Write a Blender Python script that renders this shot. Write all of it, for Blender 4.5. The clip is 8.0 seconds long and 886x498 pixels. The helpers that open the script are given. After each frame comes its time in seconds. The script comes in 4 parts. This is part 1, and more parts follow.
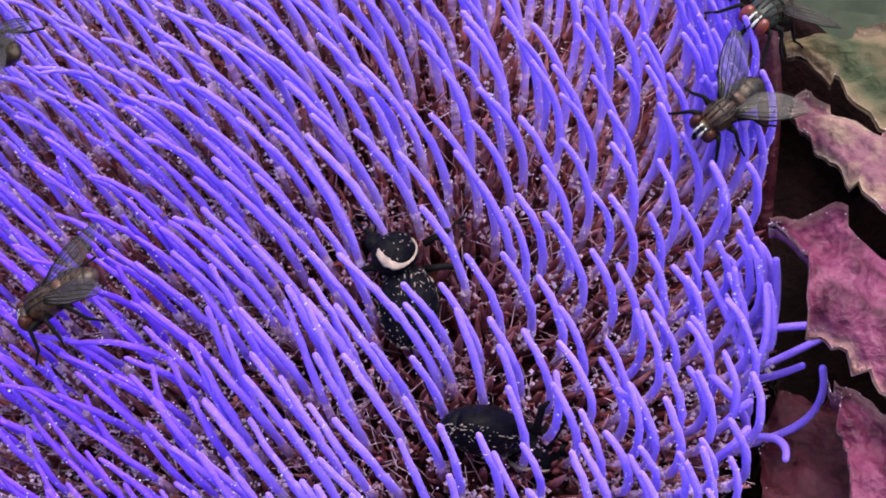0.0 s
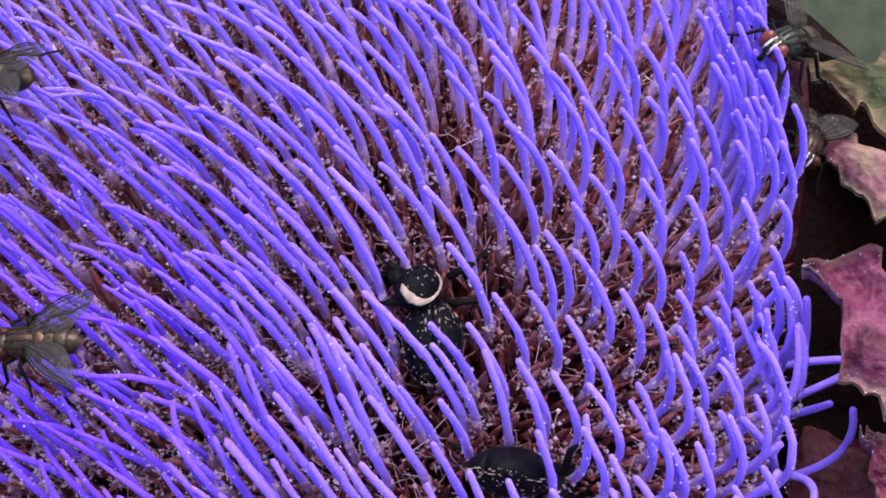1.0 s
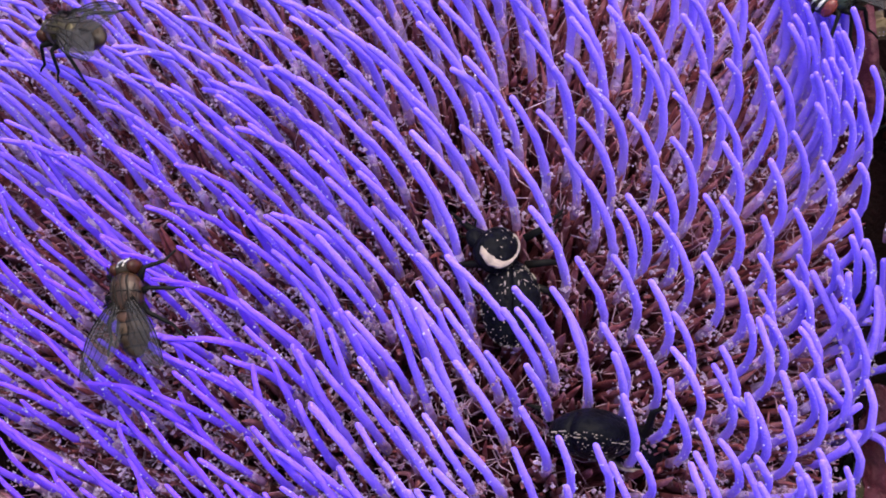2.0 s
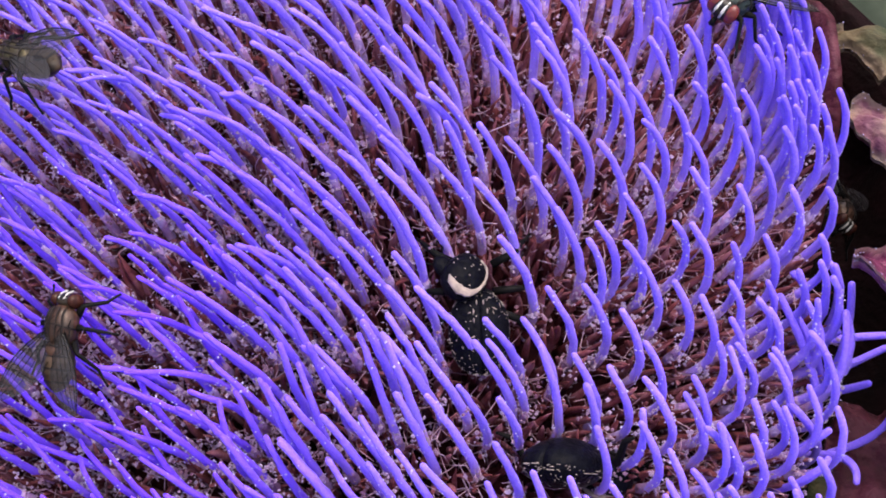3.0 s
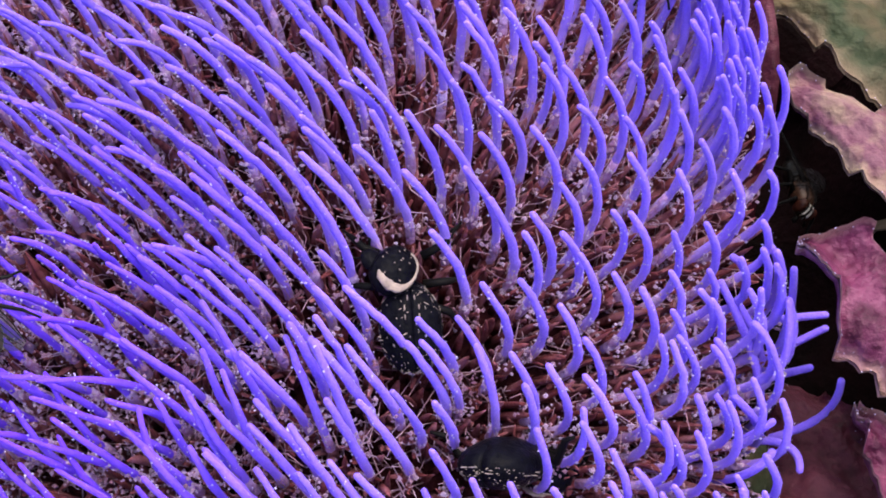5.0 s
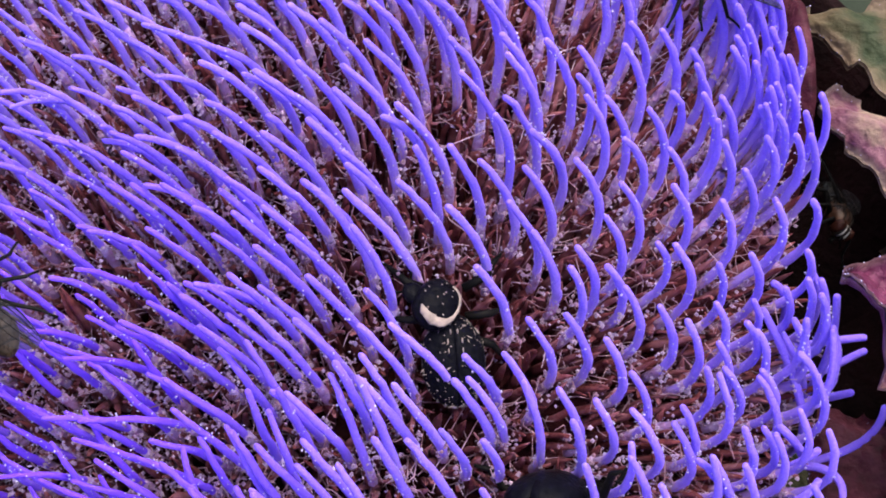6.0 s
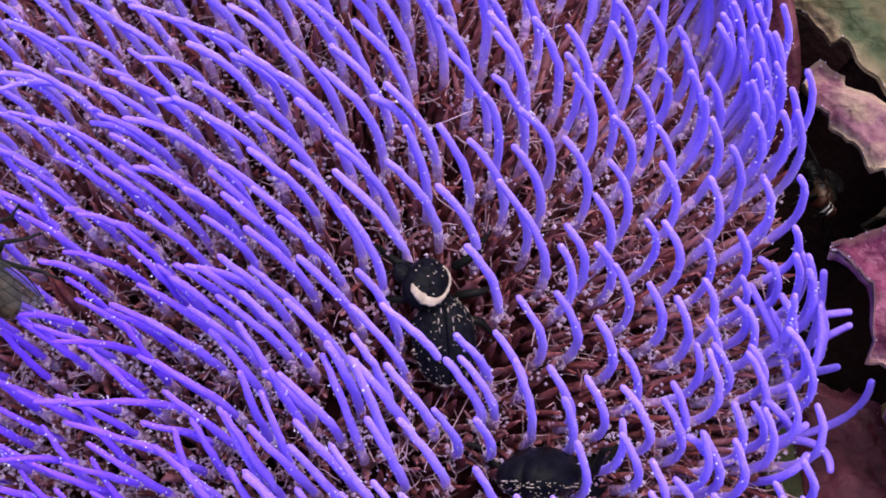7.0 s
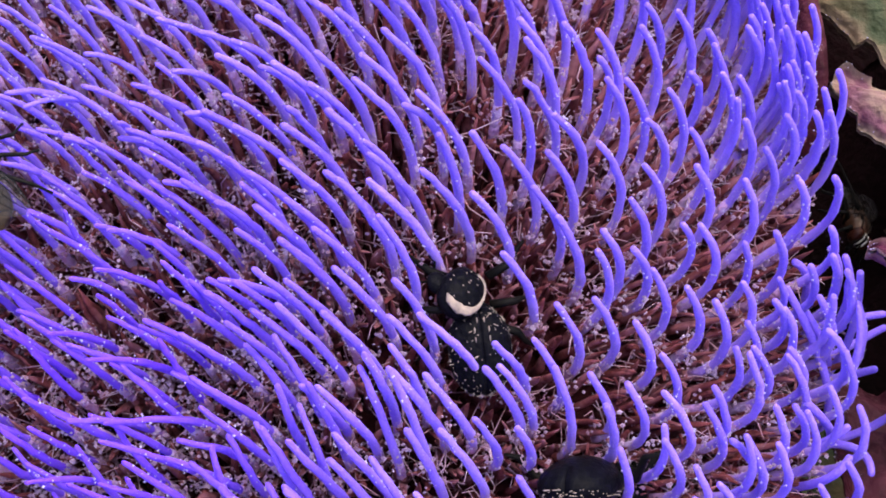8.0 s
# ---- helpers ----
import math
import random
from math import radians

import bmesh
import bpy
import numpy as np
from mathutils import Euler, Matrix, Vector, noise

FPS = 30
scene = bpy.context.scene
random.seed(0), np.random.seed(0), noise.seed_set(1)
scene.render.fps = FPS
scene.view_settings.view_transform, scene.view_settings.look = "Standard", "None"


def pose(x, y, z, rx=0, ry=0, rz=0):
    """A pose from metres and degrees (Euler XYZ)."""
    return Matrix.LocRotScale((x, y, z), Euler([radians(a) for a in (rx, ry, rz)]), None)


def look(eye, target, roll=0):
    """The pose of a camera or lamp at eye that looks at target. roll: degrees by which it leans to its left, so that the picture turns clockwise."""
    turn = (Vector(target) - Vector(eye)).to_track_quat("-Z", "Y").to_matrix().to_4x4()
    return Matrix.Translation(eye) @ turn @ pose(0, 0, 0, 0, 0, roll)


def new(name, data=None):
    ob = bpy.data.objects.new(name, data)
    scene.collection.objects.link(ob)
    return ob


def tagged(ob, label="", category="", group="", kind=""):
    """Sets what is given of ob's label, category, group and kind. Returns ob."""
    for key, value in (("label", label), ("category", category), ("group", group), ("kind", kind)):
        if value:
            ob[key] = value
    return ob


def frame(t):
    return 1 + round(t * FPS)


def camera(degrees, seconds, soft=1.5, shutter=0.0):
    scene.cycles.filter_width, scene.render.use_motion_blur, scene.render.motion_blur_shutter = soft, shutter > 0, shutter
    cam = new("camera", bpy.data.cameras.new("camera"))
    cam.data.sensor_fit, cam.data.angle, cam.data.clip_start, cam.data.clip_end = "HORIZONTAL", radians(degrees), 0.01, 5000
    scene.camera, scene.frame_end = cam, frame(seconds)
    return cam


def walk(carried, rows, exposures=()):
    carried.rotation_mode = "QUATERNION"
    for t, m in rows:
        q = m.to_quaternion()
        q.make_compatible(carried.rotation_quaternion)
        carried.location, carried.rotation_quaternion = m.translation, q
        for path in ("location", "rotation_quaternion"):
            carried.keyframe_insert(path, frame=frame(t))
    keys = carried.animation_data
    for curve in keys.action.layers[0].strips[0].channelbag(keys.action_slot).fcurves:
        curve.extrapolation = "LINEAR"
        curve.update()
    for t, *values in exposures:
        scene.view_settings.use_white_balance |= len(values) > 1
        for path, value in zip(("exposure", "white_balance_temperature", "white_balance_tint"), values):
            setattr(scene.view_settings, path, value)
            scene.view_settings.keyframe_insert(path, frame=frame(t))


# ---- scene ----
# ---- camera ----
cam = camera(30, 8.0, soft=1.8)
PATH = [
    (0.0, pose(0.01163, -0.08214, 0.89246, 36.856, 3.124, 2.718)),
    (0.5, pose(0.00674, -0.07656, 0.89432, 35.794, 2.142, 2.312)),
    (1.0, pose(0.00643, -0.07488, 0.89500, 34.802, 1.837, 2.258)),
    (1.5, pose(-0.00068, -0.07411, 0.89785, 32.767, 1.348, 1.958)),
    (1.7, pose(-0.00155, -0.07376, 0.89678, 32.385, 1.092, 1.810)),
    (2.8, pose(-0.00756, -0.06600, 0.89934, 30.225, -0.946, -0.223)),
    (3, pose(-0.00706, -0.06584, 0.89890, 30.057, -1.453, -0.632)),
    (3.5, pose(-0.00781, -0.06322, 0.90174, 29.046, -2.133, -1.474)),
    (4, pose(-0.00882, -0.06233, 0.90282, 28.584, -2.646, -2.095)),
    (4.5, pose(-0.00890, -0.06173, 0.90285, 28.525, -2.690, -2.451)),
    (4.7, pose(-0.00854, -0.05990, 0.89784, 27.730, -3.145, -2.798)),
    (5.8, pose(-0.01254, -0.05237, 0.89617, 26.144, -4.631, -4.243)),
    (6, pose(-0.01391, -0.05167, 0.89772, 25.719, -4.515, -4.380)),
    (6.5, pose(-0.01514, -0.05116, 0.89686, 24.914, -4.895, -4.827)),
    (7, pose(-0.01565, -0.05123, 0.89796, 24.887, -5.353, -5.358)),
    (7.5, pose(-0.01806, -0.05049, 0.89567, 25.565, -5.034, -5.805)),
    (8, pose(-0.01918, -0.05203, 0.89573, 26.215, -5.254, -6.782)),
]
walk(cam, PATH)

# ---- light: a bright overcast sky, with a weak, very broad sun ----
world = bpy.data.worlds.new("sky")
scene.world = world
world.use_nodes = True
sky = world.node_tree.nodes.new("ShaderNodeTexSky")
sky.sky_type, sky.sun_disc = "NISHITA", False
sky.sun_elevation, sky.sun_rotation = radians(74), radians(39)
sky.air_density, sky.dust_density = 1.0, 6.0
back = world.node_tree.nodes["Background"]
back.inputs["Strength"].default_value = 0.15
world.node_tree.links.new(sky.outputs["Color"], back.inputs["Color"])
sun = new("sun", bpy.data.lights.new("sun", "SUN"))
sun.data.energy, sun.data.angle, sun.data.color = 0.8, radians(80), (1.0, 0.98, 0.95)
sun.matrix_world = look((0.20, 0.25, 1.85), (0, 0, 0.75))
scene.view_settings.exposure = 1.28

MM = 0.001
HEAD = Vector((0, 0, 0.750))  # centre of the sphere on which the style tips lie
DEPTH = 14.7  # how far the bed lies under the style tips, in millimetres
LEAN_A, LEAN_B = Vector((-0.74, 0.30, 0.58)), Vector((-0.45, 0.36, 0.82))  # how the style tips point, on one side of the head and on the other


# ---- materials ----
def material(name, colour, rough=0.5, metal=0.0, second=None, grain=800.0, bump=0.0, spread=0.0, coat=0.0, third=None, coarse=120.0, spec=0.5):
    """A surface with two scales of mottling: fine grain towards `second`, coarse patches towards `third`."""
    m = bpy.data.materials.new(name)
    m.use_nodes = True
    tree = m.node_tree
    b = tree.nodes["Principled BSDF"]
    b.inputs["Roughness"].default_value, b.inputs["Metallic"].default_value = rough, metal
    b.inputs["Coat Weight"].default_value = coat
    b.inputs["Specular IOR Level"].default_value = spec
    place = tree.nodes.new("ShaderNodeTexCoord").outputs["Object"]

    def mottle(scale, detail):
        n = tree.nodes.new("ShaderNodeTexNoise")
        n.inputs["Scale"].default_value, n.inputs["Detail"].default_value = scale, detail
        tree.links.new(place, n.inputs["Vector"])
        return n.outputs["Fac"]

    def ramp(fac, low, high):
        r = tree.nodes.new("ShaderNodeMapRange")
        r.inputs["From Min"].default_value, r.inputs["From Max"].default_value = low, high
        tree.links.new(fac, r.inputs["Value"])
        return r.outputs["Result"]

    def mix(fac, a, bcol):
        x = tree.nodes.new("ShaderNodeMix")
        x.data_type = "RGBA"
        for socket, value in ((x.inputs[0], fac), (x.inputs[6], a), (x.inputs[7], bcol)):
            if isinstance(value, bpy.types.NodeSocket):
                tree.links.new(value, socket)
            elif isinstance(value, tuple):
                socket.default_value = (*value, 1)
            else:
                socket.default_value = value
        return x.outputs[2]

    fine, broad = mottle(grain, 4), mottle(coarse, 3)
    out = mix(ramp(fine, 0.35, 0.7), colour, second or tuple(c * 0.8 for c in colour))
    if third:
        out = mix(ramp(broad, 0.45, 0.65), out, third)
    if spread:
        info = tree.nodes.new("ShaderNodeObjectInfo")
        h = tree.nodes.new("ShaderNodeHueSaturation")
        r = tree.nodes.new("ShaderNodeMapRange")
        r.inputs["To Min"].default_value, r.inputs["To Max"].default_value = 1 - spread, 1 + spread
        tree.links.new(info.outputs["Random"], r.inputs["Value"])
        tree.links.new(r.outputs["Result"], h.inputs["Value"])
        tree.links.new(out, h.inputs["Color"])
        out = h.outputs["Color"]
    tree.links.new(out, b.inputs["Base Color"])
    if bump:
        k = tree.nodes.new("ShaderNodeBump")
        k.inputs["Strength"].default_value, k.inputs["Distance"].default_value = bump, 0.0005
        tree.links.new(fine, k.inputs["Height"])
        tree.links.new(k.outputs["Normal"], b.inputs["Normal"])
    return m


def style_material():
    """Violet style: greyish lilac near the corolla, violet-blue along the shaft, a deeper violet towards the front of
    the far side.
    """
    m = material("violet_style", (0.245, 0.140, 0.87), 0.8, second=(0.29, 0.18, 0.93), grain=4200, bump=0.4, spread=0.14, spec=0.08)
    tree = m.node_tree
    b = tree.nodes["Principled BSDF"]
    was = b.inputs["Base Color"].links[0].from_socket
    along = tree.nodes.new("ShaderNodeAttribute")
    along.attribute_name = "along"
    ramp = tree.nodes.new("ShaderNodeValToRGB")
    tree.links.new(along.outputs["Fac"], ramp.inputs["Fac"])
    ramp.color_ramp.elements[0].position, ramp.color_ramp.elements[0].color = 0.08, (0.95, 0.95, 0.95, 1)
    ramp.color_ramp.elements[1].position, ramp.color_ramp.elements[1].color = 0.66, (0, 0, 0, 1)
    x = tree.nodes.new("ShaderNodeMix")
    x.data_type = "RGBA"
    tree.links.new(ramp.outputs["Color"], x.inputs[0])
    tree.links.new(was, x.inputs[6])
    x.inputs[7].default_value = (0.42, 0.27, 0.70, 1)
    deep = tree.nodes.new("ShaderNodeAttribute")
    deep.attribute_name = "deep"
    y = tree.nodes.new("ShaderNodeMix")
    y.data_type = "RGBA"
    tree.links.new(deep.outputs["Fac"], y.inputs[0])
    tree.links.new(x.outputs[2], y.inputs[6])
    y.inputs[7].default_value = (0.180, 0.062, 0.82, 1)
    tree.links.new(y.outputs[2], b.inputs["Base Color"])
    b.inputs["Subsurface Weight"].default_value = 0.5
    b.inputs["Subsurface Radius"].default_value, b.inputs["Subsurface Scale"].default_value = (0.45, 0.40, 0.7), 0.0005
    return m


STYLE = style_material()
COROLLA = material("red_brown_corolla", (0.20, 0.052, 0.058), 0.8, second=(0.115, 0.025, 0.033), third=(0.31, 0.125, 0.155), grain=1800, coarse=420, bump=0.5, spread=0.25, spec=0.15)
ANTHER_TUBE = material("lilac_anther_tube", (0.43, 0.25, 0.54), 0.7, second=(0.38, 0.17, 0.34), third=(0.50, 0.36, 0.64), grain=2200, coarse=600, bump=0.9, spread=0.2)
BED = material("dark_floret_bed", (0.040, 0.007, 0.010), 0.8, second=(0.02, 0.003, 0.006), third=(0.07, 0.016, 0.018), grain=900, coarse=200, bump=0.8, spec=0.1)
POLLEN = material("pale_pollen", (0.44, 0.36, 0.62), 0.85, second=(0.62, 0.54, 0.72), grain=900)
ANTHER = material("lilac_anther_crumb", (0.36, 0.24, 0.36), 0.7, second=(0.48, 0.37, 0.50), third=(0.25, 0.11, 0.16), grain=900, coarse=300)
FIBRE = material("pinkish_fibre", (0.38, 0.22, 0.27), 0.6, second=(0.22, 0.08, 0.12), third=(0.46, 0.32, 0.42), grain=300, coarse=150)
BRACT = material("magenta_bract", (0.12, 0.018, 0.062), 0.45, second=(0.19, 0.055, 0.11), third=(0.05, 0.007, 0.024), grain=1300, coarse=420, bump=1.0, spec=0.2)
BRACT_RED = material("dark_red_bract", (0.045, 0.007, 0.014), 0.5, second=(0.022, 0.004, 0.007), third=(0.085, 0.022, 0.034), grain=1300, coarse=260, bump=0.8, spec=0.12)
# near-black maroon: the rim gap's deep shade is put into this colour
BRACT_SHADED = material("shaded_maroon_bract", (0.006, 0.002, 0.002), 0.7, second=(0.010, 0.003, 0.004), third=(0.004, 0.0015, 0.0015), grain=1200, coarse=200, bump=0.7, spec=0.05)
BRACT_DRY = material("dried_bract", (0.17, 0.075, 0.10), 0.6, second=(0.10, 0.030, 0.058), third=(0.27, 0.19, 0.135), grain=1100, coarse=330, bump=1.0, spec=0.2)
BRACT_GREEN = material("green_bract", (0.022, 0.032, 0.014), 0.6, second=(0.042, 0.052, 0.026), third=(0.085, 0.060, 0.032), grain=900, coarse=160, bump=1.0, spec=0.15)
LEAF = material("grey_green_leaf", (0.015, 0.023, 0.012), 0.7, second=(0.032, 0.042, 0.026), third=(0.008, 0.014, 0.007), grain=160, coarse=70, bump=0.6, spec=0.2)
STEM = material("ribbed_stem", (0.14, 0.18, 0.08), 0.6, second=(0.20, 0.22, 0.12), grain=120, bump=0.4)
SOIL = material("soil", (0.09, 0.06, 0.04), 0.95, second=(0.05, 0.035, 0.025), third=(0.14, 0.10, 0.07), grain=40, coarse=6, bump=1.0)
BLACK = material("black_shell", (0.003, 0.003, 0.005), 0.28, second=(0.006, 0.006, 0.009), grain=2200, bump=0.35, spec=0.025)
CREAM = material("cream_marking", (0.36, 0.28, 0.24), 0.75, second=(0.17, 0.13, 0.115), grain=1400, bump=0.5)
FLY_BRONZE = material("bronze_thorax", (0.055, 0.025, 0.015), 0.3, 0.15, second=(0.009, 0.006, 0.005), third=(0.13, 0.062, 0.040), grain=900, coarse=480, bump=0.4, spec=0.35)
FLY_GREY = material("grey_green_thorax", (0.028, 0.042, 0.036), 0.35, 0.2, second=(0.008, 0.011, 0.011), third=(0.075, 0.085, 0.070), grain=900, coarse=480, bump=0.4, spec=0.35)
FLY_DARK = material("dark_abdomen", (0.012, 0.009, 0.008), 0.3, 0.2, second=(0.005, 0.004, 0.004), third=(0.060, 0.038, 0.020), grain=700, coarse=420, bump=0.3, spec=0.35)
FLY_BELLY = material("bronze_abdomen", (0.034, 0.019, 0.011), 0.3, 0.15, second=(0.009, 0.006, 0.004), third=(0.095, 0.055, 0.030), grain=700, coarse=420, bump=0.3, spec=0.35)
FLY_OLIVE = material("olive_thorax", (0.070, 0.052, 0.022), 0.28, 0.35, second=(0.012, 0.009, 0.006), third=(0.16, 0.125, 0.060), grain=800, coarse=460, bump=0.4, spec=0.35)
FLY_STRIPE = material("dark_fly_stripe", (0.010, 0.007, 0.006), 0.5, second=(0.022, 0.014, 0.011), grain=1500, spec=0.2)
FLY_LEG = material("black_leg", (0.004, 0.004, 0.004), 0.5, second=(0.008, 0.007, 0.007), grain=900, spec=0.06)
EYE_RED = material("red_eye", (0.10, 0.012, 0.010), 0.22, second=(0.16, 0.03, 0.02), grain=1800, bump=0.2)
EYE_DARK = material("dark_brown_eye", (0.022, 0.006, 0.004), 0.25, second=(0.05, 0.016, 0.011), grain=1800, bump=0.15, spec=0.15)
FACE = material("silver_face", (0.55, 0.53, 0.50), 0.4, second=(0.50, 0.47, 0.44), grain=900)


def wing_material():
    """Thin smoky membrane with real see-through, veins are meshes of their own."""
    m = material("smoky_wing", (0.032, 0.027, 0.029), 0.3, second=(0.058, 0.050, 0.052), grain=700, bump=0.5, spec=0.3)
    b = m.node_tree.nodes["Principled BSDF"]
    b.inputs["Alpha"].default_value = 0.58
    return m


WING = wing_material()


# ---- building helpers ----
def part(name, bm, mat, parent, label="", smooth=True):
    """Links a bmesh as one mesh object under a thing or a part."""
    me = bpy.data.meshes.new(name)
    bm.to_mesh(me)
    bm.free()
    me.materials.append(mat)
    if smooth:
        me.polygons.foreach_set("use_smooth", [True] * len(me.polygons))
    ob = new(name, me)
    if parent:
        ob.parent = parent
    if label:
        tagged(ob, label)
    return ob


def empty(name, m, label, category, group=""):
    ob = new(name)
    ob.empty_display_size = 0.005
    ob.matrix_world = m
    return tagged(ob, label, category, group)


def frame_of(d, hint=Vector((0, 0, 1))):
    """Two unit vectors square to d."""
    side = d.cross(hint)
    if side.length < 1e-6:
        side = d.cross(Vector((1, 0, 0)))
    side.normalize()
    return side, side.cross(d).normalized()


def tube(bm, points, radii, sides=8, flat=1.0, hint=Vector((0.3, 0.2, 1)), layer=None, values=None):
    """Sweeps a closed round (or flattened) section along the points into bm."""
    rings = []
    for i, (p, r) in enumerate(zip(points, radii)):
        d = (points[min(i + 1, len(points) - 1)] - points[max(i - 1, 0)]).normalized()
        a, b = frame_of(d, hint)
        ring = []
        for k in range(sides):
            w = 2 * math.pi * k / sides
            v = bm.verts.new(p + a * (r * math.cos(w)) + b * (r * flat * math.sin(w)))
            if layer is not None:
                v[layer] = values[i]
            ring.append(v)
        rings.append(ring)
    for one, two in zip(rings, rings[1:]):
        for k in range(sides):
            bm.faces.new((one[k], one[(k + 1) % sides], two[(k + 1) % sides], two[k]))
    bm.faces.new(rings[0][::-1])
    bm.faces.new(rings[-1])
    return rings


def lathe_blob(bm, size, at=(0, 0, 0), segments=14, rings=10, power=1.0, m=None):
    """An ellipsoid with a slightly squared or pointed section along x."""
    made = bmesh.ops.create_uvsphere(bm, u_segments=segments, v_segments=rings, radius=1.0)["verts"]
    for v in made:
        x, y, z = v.co
        v.co = Vector((math.copysign(abs(x) ** power, x) * size[0], y * size[1], z * size[2]))
        if m:
            v.co = m @ v.co
        v.co += Vector(at)
    return made


def sphere_dir(polar, azimuth):
    p, a = radians(polar), radians(azimuth)
    return Vector((math.sin(p) * math.cos(a), math.sin(p) * math.sin(a), math.cos(p)))


rng = random.Random(7)


# ---- ground, stem and leaves under the head ----
def build_ground():
    bm = bmesh.new()
    rows = []
    for r in (0.02, 0.15, 0.4, 0.9, 2, 6, 20, 80, 900):
        rows.append([bm.verts.new((r * math.cos(k * math.pi / 16), r * math.sin(k * math.pi / 16), 0.02 * noise.noise(Vector((r * 3, k, 0))) if r < 20 else 0)) for k in range(32)])
    for one, two in zip(rows, rows[1:]):
        for k in range(32):
            bm.faces.new((one[k], one[(k + 1) % 32], two[(k + 1) % 32], two[k]))
    bm.faces.new(rows[0][::-1])
    ob = part("ground", bm, SOIL, None)
    return tagged(ob, "dark bare garden soil below the plant", "ground", kind="structure")


build_ground()


def curve_point(ctrl, s):
    """A cubic Bezier through four control points."""
    a, b, c, d = ctrl
    t = 1 - s
    return a * t ** 3 + b * (3 * t * t * s) + c * (3 * t * s * s) + d * s ** 3


# ---- the flower head ----
flower = empty("artichoke_flower", Matrix.Translation(HEAD + Vector((-0.008, 0.002, -0.030))), "violet-blue artichoke flower head in full bloom with purple bracts", "flower")
AXIS = Vector((-8.0, 2.0, 0))
BASE = Vector((-8.0, 2.0, -30.0))  # the head's own origin, seen from the centre of the tip sphere (millimetres)


def local(v):
    """From millimetres about the sphere's centre to the head's own space in metres."""
    return (Vector(v) - BASE) * MM


def tip_height(x, y):
    """The gently domed, tilted surface on which the style tips lie, in millimetres."""
    past = max(0.0, math.hypot(x + 6, y - 2) - 34)
    return 42.35 + 0.0234 * x + 0.2716 * y - 0.00387 * x * x - 0.00583 * x * y - 0.00241 * y * y - 0.004 * past * past


def foot(x, y):
    """A place on the bed of the head."""
    return Vector((x, y, tip_height(x - 4, y + 2) - DEPTH))


def upright(p):
    """The bed's normal at a foot."""
    return (foot(p.x + 0.5, p.y) - foot(p.x - 0.5, p.y)).cross(foot(p.x, p.y + 0.5) - foot(p.x, p.y - 0.5)).normalized()


def reach(azimuth):
    """How far the bed extends from the axis, degrees from +x: wider on the side away from the open rim."""
    c, q = math.cos(radians(azimuth)), math.sin(radians(azimuth))
    return 1 / math.sqrt((c / (33 if c > 0 else 48)) ** 2 + (q / (44 if q > 0 else 43)) ** 2)


def build_bed():
    bm = bmesh.new()
    rows = []
    for i in range(25):
        row = []
        for k in range(72):
            r = reach(k * 5) * 1.02 * i / 24
            x, y = AXIS.x + r * math.cos(radians(k * 5)), AXIS.y + r * math.sin(radians(k * 5))
            row.append(bm.verts.new(local(foot(x, y) + Vector((0, 0, 0.6 * noise.noise(Vector((x, y, 0)) * 0.5) - (3.0 if i == 24 else 0))))))
        rows.append(row)
    for one, two in zip(rows[1:], rows[2:]):
        for k in range(72):
            bm.faces.new((one[k], two[k], two[(k + 1) % 72], one[(k + 1) % 72]))
    bm.faces.new(rows[1])
    for v in rows[0]:
        bm.verts.remove(v)
    # the cup under the bed, down to the stem
    last = rows[-1]
    for r, z in ((38, 6), (34, -4), (27, -15), (16, -26), (8, -31)):
        row = []
        for k in range(72):
            w = r * (0.82 + 0.2 * max(0, math.cos(radians(k * 5 - 150))))
            row.append(bm.verts.new(local((AXIS.x + w * math.cos(radians(k * 5)), AXIS.y + w * math.sin(radians(k * 5)), z))))
        for k in range(72):
            bm.faces.new((last[k], row[k], row[(k + 1) % 72], last[(k + 1) % 72]))
        last = row
    bm.faces.new(last[::-1])
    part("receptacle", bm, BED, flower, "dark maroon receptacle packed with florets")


build_bed()


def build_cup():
    """An inner wall added in the bract cup, near black for shade, from the bed's rim down and out again."""
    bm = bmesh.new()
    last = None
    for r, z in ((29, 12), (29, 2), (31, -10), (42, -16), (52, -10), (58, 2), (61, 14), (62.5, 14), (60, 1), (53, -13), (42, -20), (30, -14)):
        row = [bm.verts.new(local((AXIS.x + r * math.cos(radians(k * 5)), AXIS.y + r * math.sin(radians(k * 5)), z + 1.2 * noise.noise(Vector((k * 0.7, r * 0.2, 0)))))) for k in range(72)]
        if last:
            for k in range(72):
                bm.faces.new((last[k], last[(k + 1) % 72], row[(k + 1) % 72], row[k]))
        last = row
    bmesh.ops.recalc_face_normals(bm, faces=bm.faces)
    part("bract_cup", bm, BRACT_SHADED, flower, "near-black inside of the bract cup with its shade painted in")


build_cup()


def splay(p):
    """The way in which a floret leaves the bed: upright in the middle, outwards near the rim."""
    return Vector((min(p.x * (0.037 if p.x > 0 else 0.010), 0.68), p.y * (0.014 + 0.016 * min(1, max(0, (p.x + 8) / 20))), 1)).normalized()


